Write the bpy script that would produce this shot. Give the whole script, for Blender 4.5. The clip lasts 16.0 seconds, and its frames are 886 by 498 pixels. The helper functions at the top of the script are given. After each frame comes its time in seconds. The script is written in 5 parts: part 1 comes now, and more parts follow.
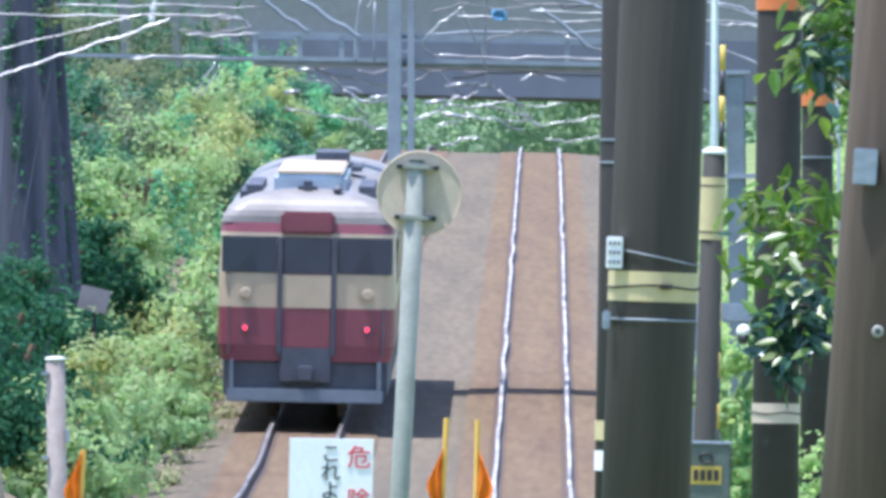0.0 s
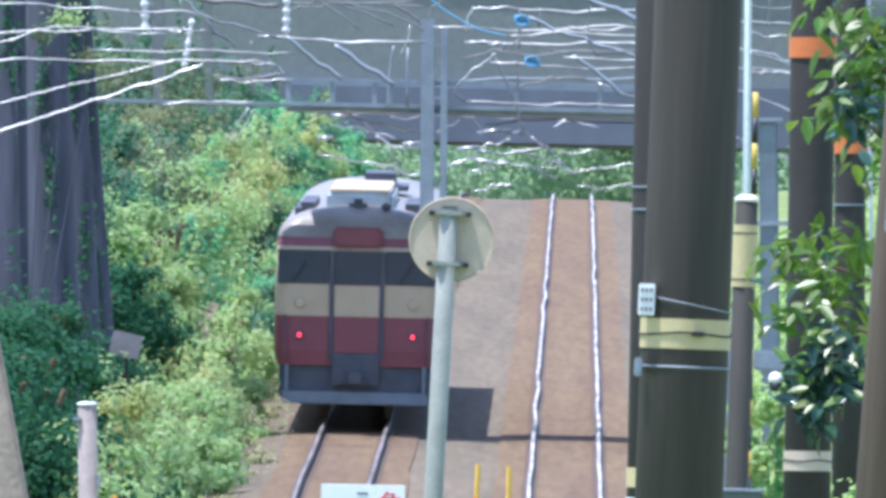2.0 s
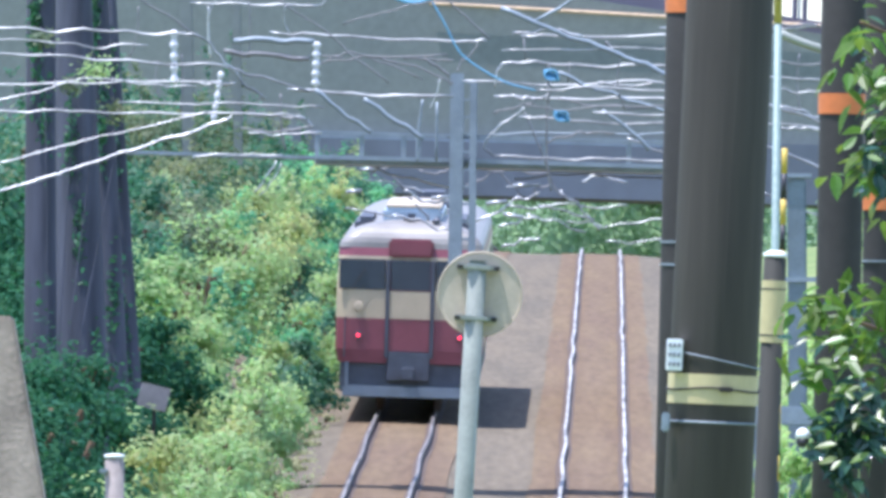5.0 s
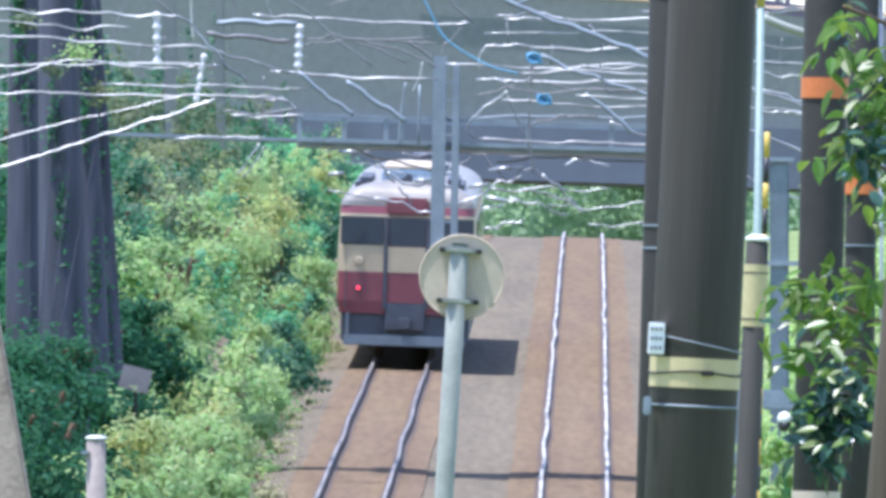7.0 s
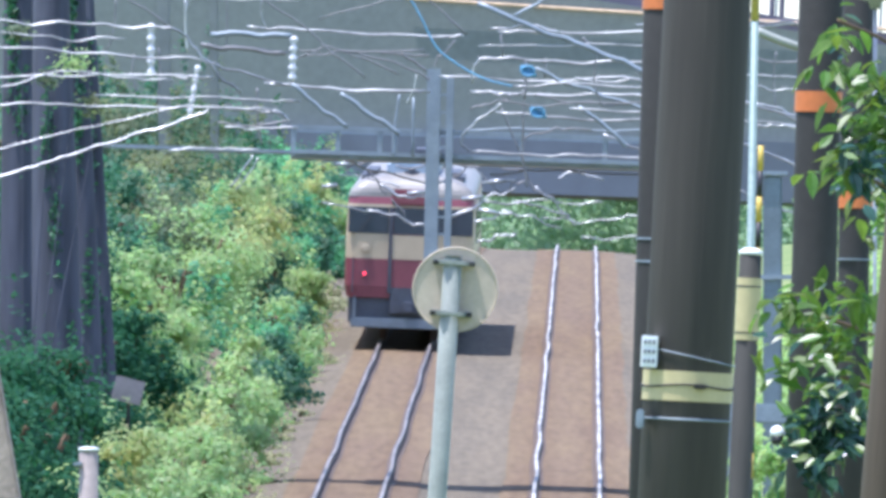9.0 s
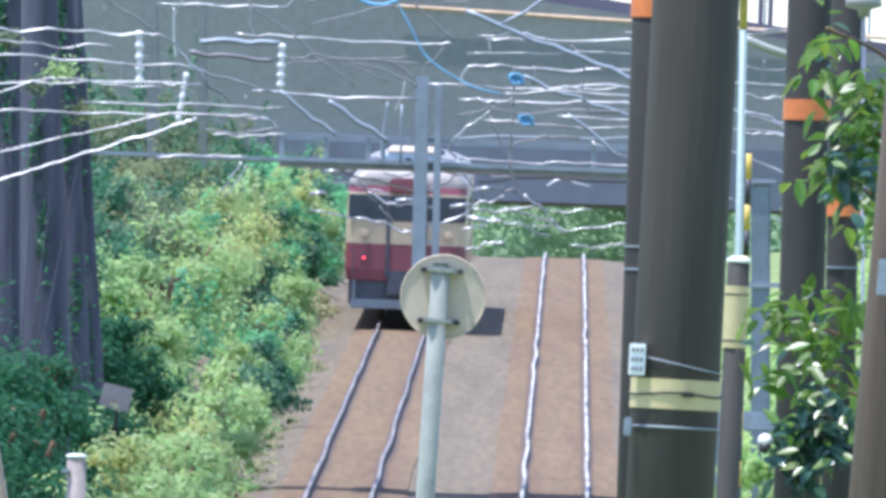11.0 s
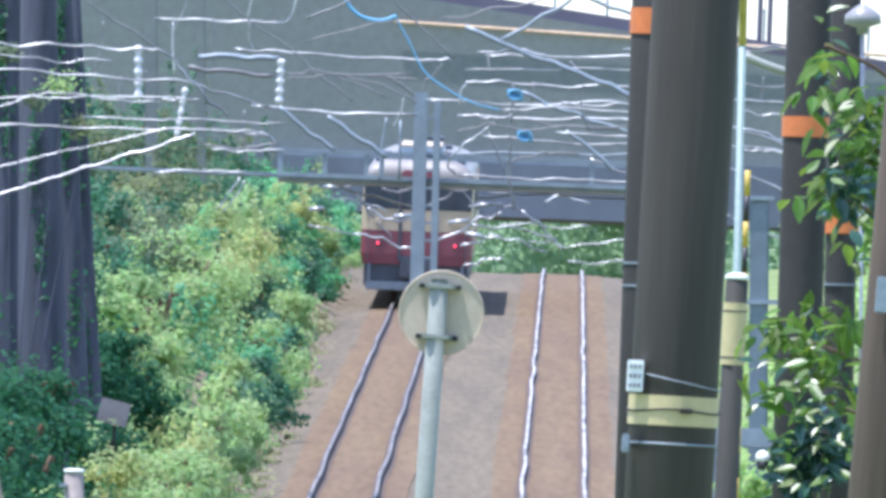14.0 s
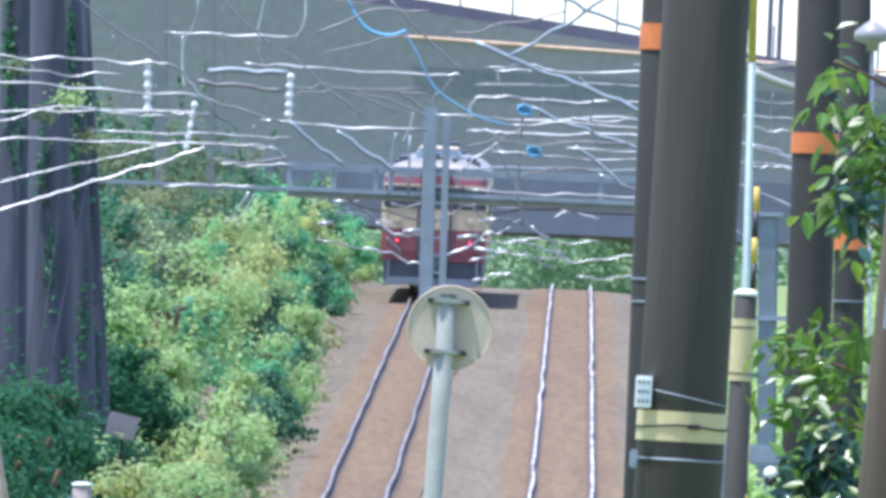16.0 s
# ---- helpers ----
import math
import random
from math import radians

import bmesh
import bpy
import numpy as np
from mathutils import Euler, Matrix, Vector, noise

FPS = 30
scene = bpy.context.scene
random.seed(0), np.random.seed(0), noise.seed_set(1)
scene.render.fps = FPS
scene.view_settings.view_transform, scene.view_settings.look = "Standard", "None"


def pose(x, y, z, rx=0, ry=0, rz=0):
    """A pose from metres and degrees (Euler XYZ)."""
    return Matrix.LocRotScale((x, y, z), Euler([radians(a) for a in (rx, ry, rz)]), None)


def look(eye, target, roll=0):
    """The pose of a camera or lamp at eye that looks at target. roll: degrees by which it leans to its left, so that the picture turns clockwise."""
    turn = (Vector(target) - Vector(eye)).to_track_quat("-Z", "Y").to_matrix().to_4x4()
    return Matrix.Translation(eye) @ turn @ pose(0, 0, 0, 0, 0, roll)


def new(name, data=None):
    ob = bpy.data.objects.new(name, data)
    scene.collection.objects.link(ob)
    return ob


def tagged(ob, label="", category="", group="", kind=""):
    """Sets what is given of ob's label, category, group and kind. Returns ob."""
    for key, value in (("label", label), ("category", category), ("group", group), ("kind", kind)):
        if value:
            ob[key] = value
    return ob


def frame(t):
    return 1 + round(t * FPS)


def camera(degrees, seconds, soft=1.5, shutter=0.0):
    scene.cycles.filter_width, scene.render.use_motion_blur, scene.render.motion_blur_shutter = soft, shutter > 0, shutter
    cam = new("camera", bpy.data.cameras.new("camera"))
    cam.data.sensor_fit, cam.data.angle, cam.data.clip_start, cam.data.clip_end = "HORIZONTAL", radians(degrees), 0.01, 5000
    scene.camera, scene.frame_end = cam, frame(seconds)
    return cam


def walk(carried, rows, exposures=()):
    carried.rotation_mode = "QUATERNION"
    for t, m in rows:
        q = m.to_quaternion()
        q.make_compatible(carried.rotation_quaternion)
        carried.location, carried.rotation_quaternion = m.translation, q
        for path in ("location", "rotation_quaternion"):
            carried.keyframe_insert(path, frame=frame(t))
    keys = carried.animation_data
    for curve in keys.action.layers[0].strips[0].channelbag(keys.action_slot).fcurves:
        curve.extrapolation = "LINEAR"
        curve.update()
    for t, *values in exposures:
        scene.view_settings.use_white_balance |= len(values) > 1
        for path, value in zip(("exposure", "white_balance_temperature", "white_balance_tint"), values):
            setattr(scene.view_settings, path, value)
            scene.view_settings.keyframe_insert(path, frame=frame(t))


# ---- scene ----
# A railcar climbs away from a level crossing, seen through a very long lens.
from math import sin, cos, pi, atan2, hypot

EYE = (0.0, 0.0, 2.7)
cam = camera(3.5924, 16.0, soft=3.7)
# seconds, yaw to the left, pitch up, lean of the picture, all in degrees
VIEW = [
    (0.0, -0.0002, 0.2271, 1.123),
    (0.5, 0.0332, 0.2619, 1.124),
    (1.0, 0.0709, 0.3568, 1.179),
    (1.5, 0.1265, 0.4188, 1.249),
    (2.0, 0.1345, 0.4126, 1.312),
    (2.5, 0.1472, 0.4164, 1.385),
    (3.0, 0.1215, 0.4379, 1.497),
    (3.5, 0.0903, 0.5101, 1.343),
    (4.0, 0.1801, 0.5939, 1.415),
    (6.5, 0.1666, 0.6395, 1.816),
    (7.0, 0.1805, 0.5612, 1.817),
    (7.5, 0.2120, 0.5587, 1.856),
    (8.0, 0.2025, 0.5148, 1.708),
    (8.5, 0.1532, 0.5680, 1.960),
    (9.0, 0.1551, 0.6127, 2.011),
    (11.5, 0.1107, 0.6661, 2.133),
    (12.0, 0.1529, 0.7301, 2.219),
    (12.5, 0.2182, 0.7396, 2.464),
    (13.0, 0.2304, 0.7421, 2.373),
    (13.5, 0.1631, 0.7109, 2.265),
    (14.0, 0.1035, 0.7097, 2.283),
    (14.5, 0.1033, 0.7357, 2.256),
    (15.0, 0.1168, 0.7537, 2.258),
    (15.5, 0.1179, 0.7497, 2.399),
    (16.0, 0.1418, 0.7691, 2.503),
]
walk(cam, [(t, pose(*EYE, 0, 0, yaw) @ pose(0, 0, 0, 90 + tilt) @ pose(0, 0, 0, 0, 0, lean)) for t, yaw, tilt, lean in VIEW], [(0.0, 1.19, 5780, 18), (16.0, 1.19, 5780, 18)])

# ---- light ----
SUN_TO = Vector((-0.80, -0.35, 3.0)).normalized()
world = bpy.data.worlds.new("sky")
scene.world = world
world.use_nodes = True
wn = world.node_tree
sky = wn.nodes.new("ShaderNodeTexSky")
sky.sky_type = "NISHITA"
sky.sun_disc = False
sky.sun_elevation = math.asin(SUN_TO.z)
sky.sun_rotation = atan2(SUN_TO.x, SUN_TO.y) % (2 * pi)
sky.dust_density = 1.0
wn.nodes["Background"].inputs[1].default_value = 0.15
wn.links.new(sky.outputs[0], wn.nodes["Background"].inputs[0])
sun_data = bpy.data.lights.new("sun", "SUN")
sun_data.energy, sun_data.angle, sun_data.color = 3.6, radians(0.6), (1.0, 0.96, 0.90)
sun = new("sun", sun_data)
sun.matrix_world = look(SUN_TO * 900, (0, 0, 0))

# ---- materials ----
MATS = {}


def mat(name, color, rough=0.6, metal=0.0, vary=0.25, scale=3.0, fine=30.0, bump=0.15, tint=None, translucent=0.0, island=False, spec=0.5, emit=0.0, glow=1.0, stretch=None):
    """A surface with blotches and grain at two scales, in object space."""
    if name in MATS:
        return MATS[name]
    mt = bpy.data.materials.new(name)
    mt.use_nodes = True
    nt = mt.node_tree
    b = nt.nodes["Principled BSDF"]
    co = nt.nodes.new("ShaderNodeTexCoord")
    n1 = nt.nodes.new("ShaderNodeTexNoise")
    n1.inputs["Scale"].default_value, n1.inputs["Detail"].default_value = scale, 5
    n2 = nt.nodes.new("ShaderNodeTexNoise")
    n2.inputs["Scale"].default_value, n2.inputs["Detail"].default_value = fine, 3
    src = co.outputs["Object"]
    if stretch:
        mp = nt.nodes.new("ShaderNodeMapping")
        mp.inputs["Scale"].default_value = stretch
        nt.links.new(src, mp.inputs["Vector"])
        src = mp.outputs[0]
    for n in (n1, n2):
        nt.links.new(src, n.inputs["Vector"])
    mix = nt.nodes.new("ShaderNodeMixRGB")
    c = color
    other = tint or tuple(v * (1 - vary) for v in c)
    mix.inputs[1].default_value = (*c, 1)
    mix.inputs[2].default_value = (*other, 1)
    ramp = nt.nodes.new("ShaderNodeValToRGB")
    ramp.color_ramp.elements[0].position, ramp.color_ramp.elements[1].position = 0.35, 0.68
    nt.links.new(n1.outputs["Fac"], ramp.inputs[0])
    nt.links.new(ramp.outputs[0], mix.inputs[0])
    grain = nt.nodes.new("ShaderNodeMixRGB")
    grain.blend_type = "MULTIPLY"
    grain.inputs[0].default_value = 0.5
    gr = nt.nodes.new("ShaderNodeMapRange")
    gr.inputs[1].default_value, gr.inputs[2].default_value = 0.3, 0.7
    gr.inputs[3].default_value, gr.inputs[4].default_value = 1 - vary, 1.1
    nt.links.new(n2.outputs["Fac"], gr.inputs[0])
    nt.links.new(mix.outputs[0], grain.inputs[1])
    nt.links.new(gr.outputs[0], grain.inputs[2])
    col = grain.outputs[0]
    if island:
        geo = nt.nodes.new("ShaderNodeNewGeometry")
        hue = nt.nodes.new("ShaderNodeHueSaturation")
        r1 = nt.nodes.new("ShaderNodeMapRange")
        r1.inputs[3].default_value, r1.inputs[4].default_value = 0.87, 1.14
        nt.links.new(geo.outputs["Random Per Island"], r1.inputs[0])
        r2 = nt.nodes.new("ShaderNodeMapRange")
        r2.inputs[3].default_value, r2.inputs[4].default_value = 0.47, 0.52
        nt.links.new(geo.outputs["Random Per Island"], r2.inputs[0])
        nt.links.new(r1.outputs[0], hue.inputs["Value"])
        nt.links.new(r2.outputs[0], hue.inputs["Hue"])
        nt.links.new(col, hue.inputs["Color"])
        col = hue.outputs[0]
    nt.links.new(col, b.inputs["Base Color"])
    b.inputs["Roughness"].default_value, b.inputs["Metallic"].default_value = rough, metal
    b.inputs["Specular IOR Level"].default_value = spec
    if bump:
        bp = nt.nodes.new("ShaderNodeBump")
        bp.inputs["Strength"].default_value, bp.inputs["Distance"].default_value = bump, 0.02
        nt.links.new(n2.outputs["Fac"], bp.inputs["Height"])
        nt.links.new(bp.outputs[0], b.inputs["Normal"])
    if emit:
        b.inputs["Emission Color"].default_value = (*color, 1)
        b.inputs["Emission Strength"].default_value = emit
    if translucent:
        tr = nt.nodes.new("ShaderNodeBsdfTranslucent")
        lift = nt.nodes.new("ShaderNodeMixRGB")
        lift.blend_type = "MULTIPLY"
        lift.inputs[0].default_value = 1.0
        lift.inputs[2].default_value = (glow, glow, glow * 0.85, 1)
        nt.links.new(col, lift.inputs[1])
        nt.links.new(lift.outputs[0], tr.inputs[0])
        sh = nt.nodes.new("ShaderNodeMixShader")
        sh.inputs[0].default_value = translucent
        nt.links.new(b.outputs[0], sh.inputs[1])
        nt.links.new(tr.outputs[0], sh.inputs[2])
        nt.links.new(sh.outputs[0], nt.nodes["Material Output"].inputs[0])
    MATS[name] = mt
    return mt


BALLAST = mat("ballast", (0.158, 0.131, 0.092), 0.95, vary=0.45, scale=1.1, fine=6.5, stretch=(1, 0.06, 1), bump=0.8, tint=(0.124, 0.106, 0.078), spec=0.2)
TRACKBED = mat("rusty_ballast", (0.168, 0.121, 0.072), 0.95, vary=0.45, scale=1.1, fine=6.5, stretch=(1, 0.06, 1), bump=0.8, tint=(0.144, 0.100, 0.066), spec=0.2)
SOIL = mat("grass_soil", (0.10, 0.17, 0.04), 0.95, vary=0.4, scale=0.4, fine=6, tint=(0.20, 0.24, 0.08))
# rail-head glint painted as pale colour with dark breaks, fainter for the left track
RAIL = mat("rail_glint", (0.62, 0.60, 0.56), 0.5, 0.1, vary=0.5, scale=2.2, fine=14, bump=0.05, tint=(0.15, 0.14, 0.125), stretch=(1, 0.25, 1))
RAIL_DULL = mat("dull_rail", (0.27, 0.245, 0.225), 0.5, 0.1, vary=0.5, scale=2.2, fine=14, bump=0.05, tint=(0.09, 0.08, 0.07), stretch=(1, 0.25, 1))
RUST = mat("rail_rust", (0.105, 0.072, 0.052), 0.8, scale=4)
CONCRETE = mat("pole_concrete", (0.050, 0.044, 0.035), 0.75, vary=0.32, scale=7, fine=40, bump=0.2, stretch=(1, 1, 0.06))
DARKPOLE = mat("dark_pole", (0.033, 0.030, 0.027), 0.75, vary=0.3, scale=2, fine=20)
BAND_Y = mat("pale_yellow_sleeve", (0.50, 0.43, 0.22), 0.5, vary=0.12, scale=8, bump=0.05)
BAND_K = mat("black_sleeve", (0.03, 0.03, 0.035), 0.5)
BAND_O = mat("orange_sleeve", (0.60, 0.17, 0.045), 0.5, vary=0.15, scale=9, bump=0.05)
STEEL = mat("galvanised_steel", (0.26, 0.31, 0.35), 0.5, 0.2, vary=0.2, scale=3)
SIGNBACK = mat("sign_back", (0.50, 0.42, 0.32), 0.5, vary=0.12, scale=6, bump=0.05)
POSTGREY = mat("post_paint", (0.28, 0.30, 0.26), 0.5, vary=0.2, scale=5)
WHITE = mat("white_board", (0.75, 0.78, 0.77), 0.5, vary=0.06, scale=4, bump=0.02)
BLACK = mat("black_paint", (0.025, 0.025, 0.03), 0.5)
RED = mat("red_paint", (0.65, 0.05, 0.06), 0.5, vary=0.1)
YELLOW = mat("yellow_paint", (0.55, 0.40, 0.07), 0.5, vary=0.15)
FLAG = mat("orange_cloth", (0.95, 0.33, 0.03), 0.8, vary=0.15, scale=10, translucent=0.4)
FLAGPOLE = mat("yellow_wood", (0.75, 0.45, 0.08), 0.6, vary=0.2)
PALEBLUE = mat("pale_blue_pipe", (0.20, 0.28, 0.26), 0.5, vary=0.1)
# pale and dark patches paint broken highlights along the wires
WIRE = mat("glint_wire", (0.60, 0.61, 0.61), 0.4, 0.7, vary=0.4, scale=1.6, fine=9, tint=(0.20, 0.21, 0.22))
CABLE = mat("grey_cable", (0.22, 0.22, 0.23), 0.5, 0.2, vary=0.3)
PORCELAIN = mat("porcelain", (0.66, 0.66, 0.68), 0.2, vary=0.05, bump=0)
BLUEROPE = mat("blue_rope", (0.14, 0.38, 0.58), 0.6, vary=0.2)
GIRDER = mat("bridge_girder", (0.176, 0.198, 0.186), 0.7, vary=0.25, scale=0.25, fine=3, tint=(0.155, 0.178, 0.172))
PARAPET = mat("bridge_parapet", (0.12, 0.11, 0.16), 0.7, vary=0.2, scale=0.8)
MAROON = mat("maroon_paint", (0.22, 0.06, 0.078), 0.4, vary=0.15, scale=2, bump=0.03)
CREAM = mat("cream_paint", (0.49, 0.395, 0.27), 0.4, vary=0.12, scale=2, bump=0.03)
ROOFPAINT = mat("pale_roof", (0.27, 0.255, 0.235), 0.45, vary=0.35, scale=1.5, bump=0.05)
# haze is put into the next two colours, lifting them lighter and bluer
GLASS = mat("hazed_glass", (0.05, 0.065, 0.085), 0.12, vary=0.1, bump=0)
UNDER = mat("hazed_grey", (0.085, 0.095, 0.12), 0.6, vary=0.3)
SKIRT = mat("steel_guard", (0.18, 0.22, 0.26), 0.5, vary=0.2)
TAIL = mat("tail_lamp_red", (1.0, 0.03, 0.06), 0.3, emit=1.5, bump=0)
BARK = mat("dark_bark", (0.088, 0.096, 0.13), 0.9, vary=0.45, scale=5, fine=20, bump=0.6, stretch=(1, 1, 0.1))
LEAF_L = mat("light_leaf", (0.345, 0.465, 0.195), 0.5, vary=0.25, scale=0.9, fine=5, tint=(0.22, 0.38, 0.17), translucent=0.55, glow=1.5, island=True, bump=0)
LEAF_Y = mat("yellow_leaf", (0.42, 0.46, 0.19), 0.5, vary=0.25, scale=0.9, fine=5, tint=(0.22, 0.34, 0.15), translucent=0.55, glow=1.5, island=True, bump=0)
LEAF_D = mat("dark_leaf", (0.046, 0.165, 0.088), 0.55, vary=0.3, scale=0.5, fine=5, translucent=0.45, glow=1.5, island=True, bump=0)
LEAF_N = mat("glossy_leaf", (0.11, 0.21, 0.035), 0.32, vary=0.3, scale=9, fine=40, translucent=0.5, glow=1.4, island=True, bump=0)
LEAF_M = mat("mid_leaf", (0.15, 0.43, 0.21), 0.5, vary=0.25, scale=0.9, fine=5, tint=(0.075, 0.27, 0.16), translucent=0.55, glow=1.5, island=True, bump=0)
# dull olive: shade painted on the back rows, plain leaf tone on the vine
LEAF_O = mat("olive_shade_leaf", (0.17, 0.205, 0.095), 0.6, vary=0.35, scale=0.7, fine=5, tint=(0.07, 0.14, 0.09), translucent=0.5, glow=1.5, island=True, bump=0)
# deep green that carries the cedars' shade in the leaf colour
LEAF_E = mat("emerald_shade_leaf", (0.030, 0.128, 0.062), 0.7, vary=0.25, scale=0.8, fine=5, translucent=0.4, glow=1.2, island=True, bump=0, spec=0.2)
# distant haze is put into this paler, bluer leaf colour
LEAF_F = mat("hazed_leaf", (0.32, 0.47, 0.31), 0.6, vary=0.2, scale=0.2, fine=2, translucent=0.5, glow=1.3, bump=0)
STRAW = mat("straw_weed", (0.40, 0.38, 0.22), 0.7, vary=0.3, scale=0.8, fine=5, tint=(0.26, 0.32, 0.14), translucent=0.4, island=True, bump=0)
GRASS = mat("fresh_grass", (0.34, 0.49, 0.19), 0.5, vary=0.25, scale=0.5, fine=5, translucent=0.55, glow=1.6, island=True, bump=0)
BROWNPOLE = mat("brown_concrete", (0.118, 0.083, 0.058), 0.75, vary=0.45, scale=7, fine=30, bump=0.2, stretch=(1, 1, 0.08))
# darker copy of the glossy leaf, painting the shade inside the crown
LEAF_S = mat("shade_painted_leaf", (0.045, 0.11, 0.075), 0.16, vary=0.3, scale=9, fine=40, translucent=0.25, island=True, bump=0)
STEM = mat("brown_stem", (0.14, 0.09, 0.05), 0.8)


# ---- mesh helpers ----
def part(name, bm, material, parent=None, label=""):
    me = bpy.data.meshes.new(name)
    bm.to_mesh(me)
    bm.free()
    me.materials.append(material)
    ob = new(name, me)
    if parent:
        ob.parent = parent
    if label:
        tagged(ob, label)
    return ob


def smooth(ob):
    for f in ob.data.polygons:
        f.use_smooth = True
    return ob


def thing(name, at, label, category, group=""):
    ob = new(name)
    ob.matrix_basis = Matrix.Translation(at) if not isinstance(at, Matrix) else at
    return tagged(ob, label, category, group)


def box(x0, x1, y0, y1, z0, z1, bevel=0.0):
    bm = bmesh.new()
    add_box(bm, x0, x1, y0, y1, z0, z1)
    if bevel:
        bmesh.ops.bevel(bm, geom=bm.edges[:], offset=bevel, segments=2, affect="EDGES")
    return bm


def add_box(bm, x0, x1, y0, y1, z0, z1):
    vs = [bm.verts.new((x, y, z)) for z in (z0, z1) for x, y in ((x0, y0), (x1, y0), (x1, y1), (x0, y1))]
    for f in ((3, 2, 1, 0), (4, 5, 6, 7), (0, 1, 5, 4), (1, 2, 6, 5), (2, 3, 7, 6), (3, 0, 4, 7)):
        bm.faces.new([vs[i] for i in f])


def lathe(bm, rings, n=24, centre=(0, 0)):
    """Rings of (radius, z), closed at both ends."""
    rows = []
    for r, z in rings:
        rows.append([bm.verts.new((centre[0] + r * cos(2 * pi * i / n), centre[1] + r * sin(2 * pi * i / n), z)) for i in range(n)])
    for a, b in zip(rows, rows[1:]):
        for i in range(n):
            bm.faces.new((a[i], a[(i + 1) % n], b[(i + 1) % n], b[i]))
    bm.faces.new(list(reversed(rows[0])))
    bm.faces.new(rows[-1])
    return bm


def turned(rings, n=24):
    return lathe(bmesh.new(), rings, n)


def tube(points, radius, n=8, bm=None):
    """A round bar along points."""
    bm = bm or bmesh.new()
    pts = [Vector(q) for q in points]
    rows = []
    for i, q in enumerate(pts):
        d = (pts[min(i + 1, len(pts) - 1)] - pts[max(i - 1, 0)]).normalized()
        side = d.cross(Vector((0, 0, 1)) if abs(d.z) < 0.9 else Vector((0, 1, 0))).normalized()
        upw = side.cross(d)
        rows.append([bm.verts.new(q + radius * (side * cos(2 * pi * k / n) + upw * sin(2 * pi * k / n))) for k in range(n)])
    for a, b in zip(rows, rows[1:]):
        for k in range(n):
            bm.faces.new((a[k], b[k], b[(k + 1) % n], a[(k + 1) % n]))
    bm.faces.new(rows[0])
    bm.faces.new(list(reversed(rows[-1])))
    return bm


def curve_points(pts, steps=6):
    """A smooth line through the given points."""
    pts = [Vector(q) for q in pts]
    if len(pts) < 3:
        return pts
    out = []
    ext = [2 * pts[0] - pts[1]] + pts + [2 * pts[-1] - pts[-2]]
    for i in range(1, len(ext) - 2):
        a, b, c, d = ext[i - 1:i + 3]
        for k in range(steps):
            u = k / steps
            out.append(0.5 * (2 * b + (c - a) * u + (2 * a - 5 * b + 4 * c - d) * u * u + (3 * b - a - 3 * c + d) * u ** 3))
    out.append(pts[-1])
    return out


def uneven(pts, amount, seed=0.0):
    """A line with slight kinks and dips, shaping heat shimmer into it."""
    pts = [Vector(q) for q in pts]
    length = (pts[-1] - pts[0]).length
    out = []
    fine = []
    for a, b in zip(pts, pts[1:]):
        n = max(1, int((b - a).length / 0.22))
        fine += [a.lerp(b, i / n) for i in range(n)]
    fine.append(pts[-1])
    for i, q in enumerate(fine):
        w = min(1.0, i / 3, (len(fine) - 1 - i) / 3)
        out.append(q + Vector((0, 0, amount * w * noise.noise((i * 0.45 + seed * 7.3, seed, 0.5)))))
    return out


def leaning(foot, head):
    """The pose of an upright thing that stands at foot and points to head."""
    z = (Vector(head) - Vector(foot)).normalized()
    x = Vector((1, 0, 0)) - z * z.x
    x.normalize()
    y = z.cross(x)
    return Matrix.Translation(foot) @ Matrix((x, y, z)).transposed().to_4x4()


def along(low, high, z):
    """The point at height z on the line through low and high."""
    low, high = Vector(low), Vector(high)
    return low + (high - low) * ((z - low.z) / (high.z - low.z))


# ---- ground and tracks ----
# each track: its middle line at y = 0, and metres to the right for each metre ahead
LEFT_TRACK, RIGHT_TRACK = (-3.40, 0.0061), (-0.03, 0.0068)


def ramp_up(u, w=12.0):
    return 0.0 if u < -w else u if u > w else (u + w) ** 2 / (4 * w)


def rail_z(y):
    return 0.0375 * (ramp_up(y - 198.4) - ramp_up(y - 396, 30)) - 0.015 * ramp_up(y - 445)


def bed_x(y):
    return -1.72 + 0.0065 * y


def bank(u):
    """Height of the land beside the bed at u metres from its middle line."""
    if u < -3.7:
        return min(0.5 * (-u - 3.7), 3.2) - 0.3
    if u > 4.6:
        return min(0.16 * (u - 4.6), 1.5) - 0.3
    return -0.3


def ground_z(x, y):
    w = min(1.0, max(0.0, (y - 120) / 60))
    far = 0.14 * max(0.0, min(y, 740) - 620)
    return rail_z(min(y, 700)) + bank(x - bed_x(y)) * w - 0.3 * (1 - w) + far


def build_ground():
    ys = [-3000, -400, -50, 0, 60, 120, 150] + [160 + 5 * i for i in range(70)] + [520, 560, 620, 700, 1000, 2000, 4500]
    us = [-3000, -300, -80, -30, -16, -12, -10.5, -9, -7.5, -6, -4.8, -3.7, -2, 0, 2, 4.6, 6, 9, 14, 18, 30, 80, 300, 3000]
    bm = bmesh.new()
    grid = [[bm.verts.new((bed_x(y) + u, y, ground_z(bed_x(y) + u, y))) for u in us] for y in ys]
    for a, b in zip(grid, grid[1:]):
        for i in range(len(us) - 1):
            bm.faces.new((a[i], a[i + 1], b[i + 1], b[i]))
    tagged(smooth(part("ground", bm, SOIL)), "grassy earth rising beside the railway", "ground", kind="structure")


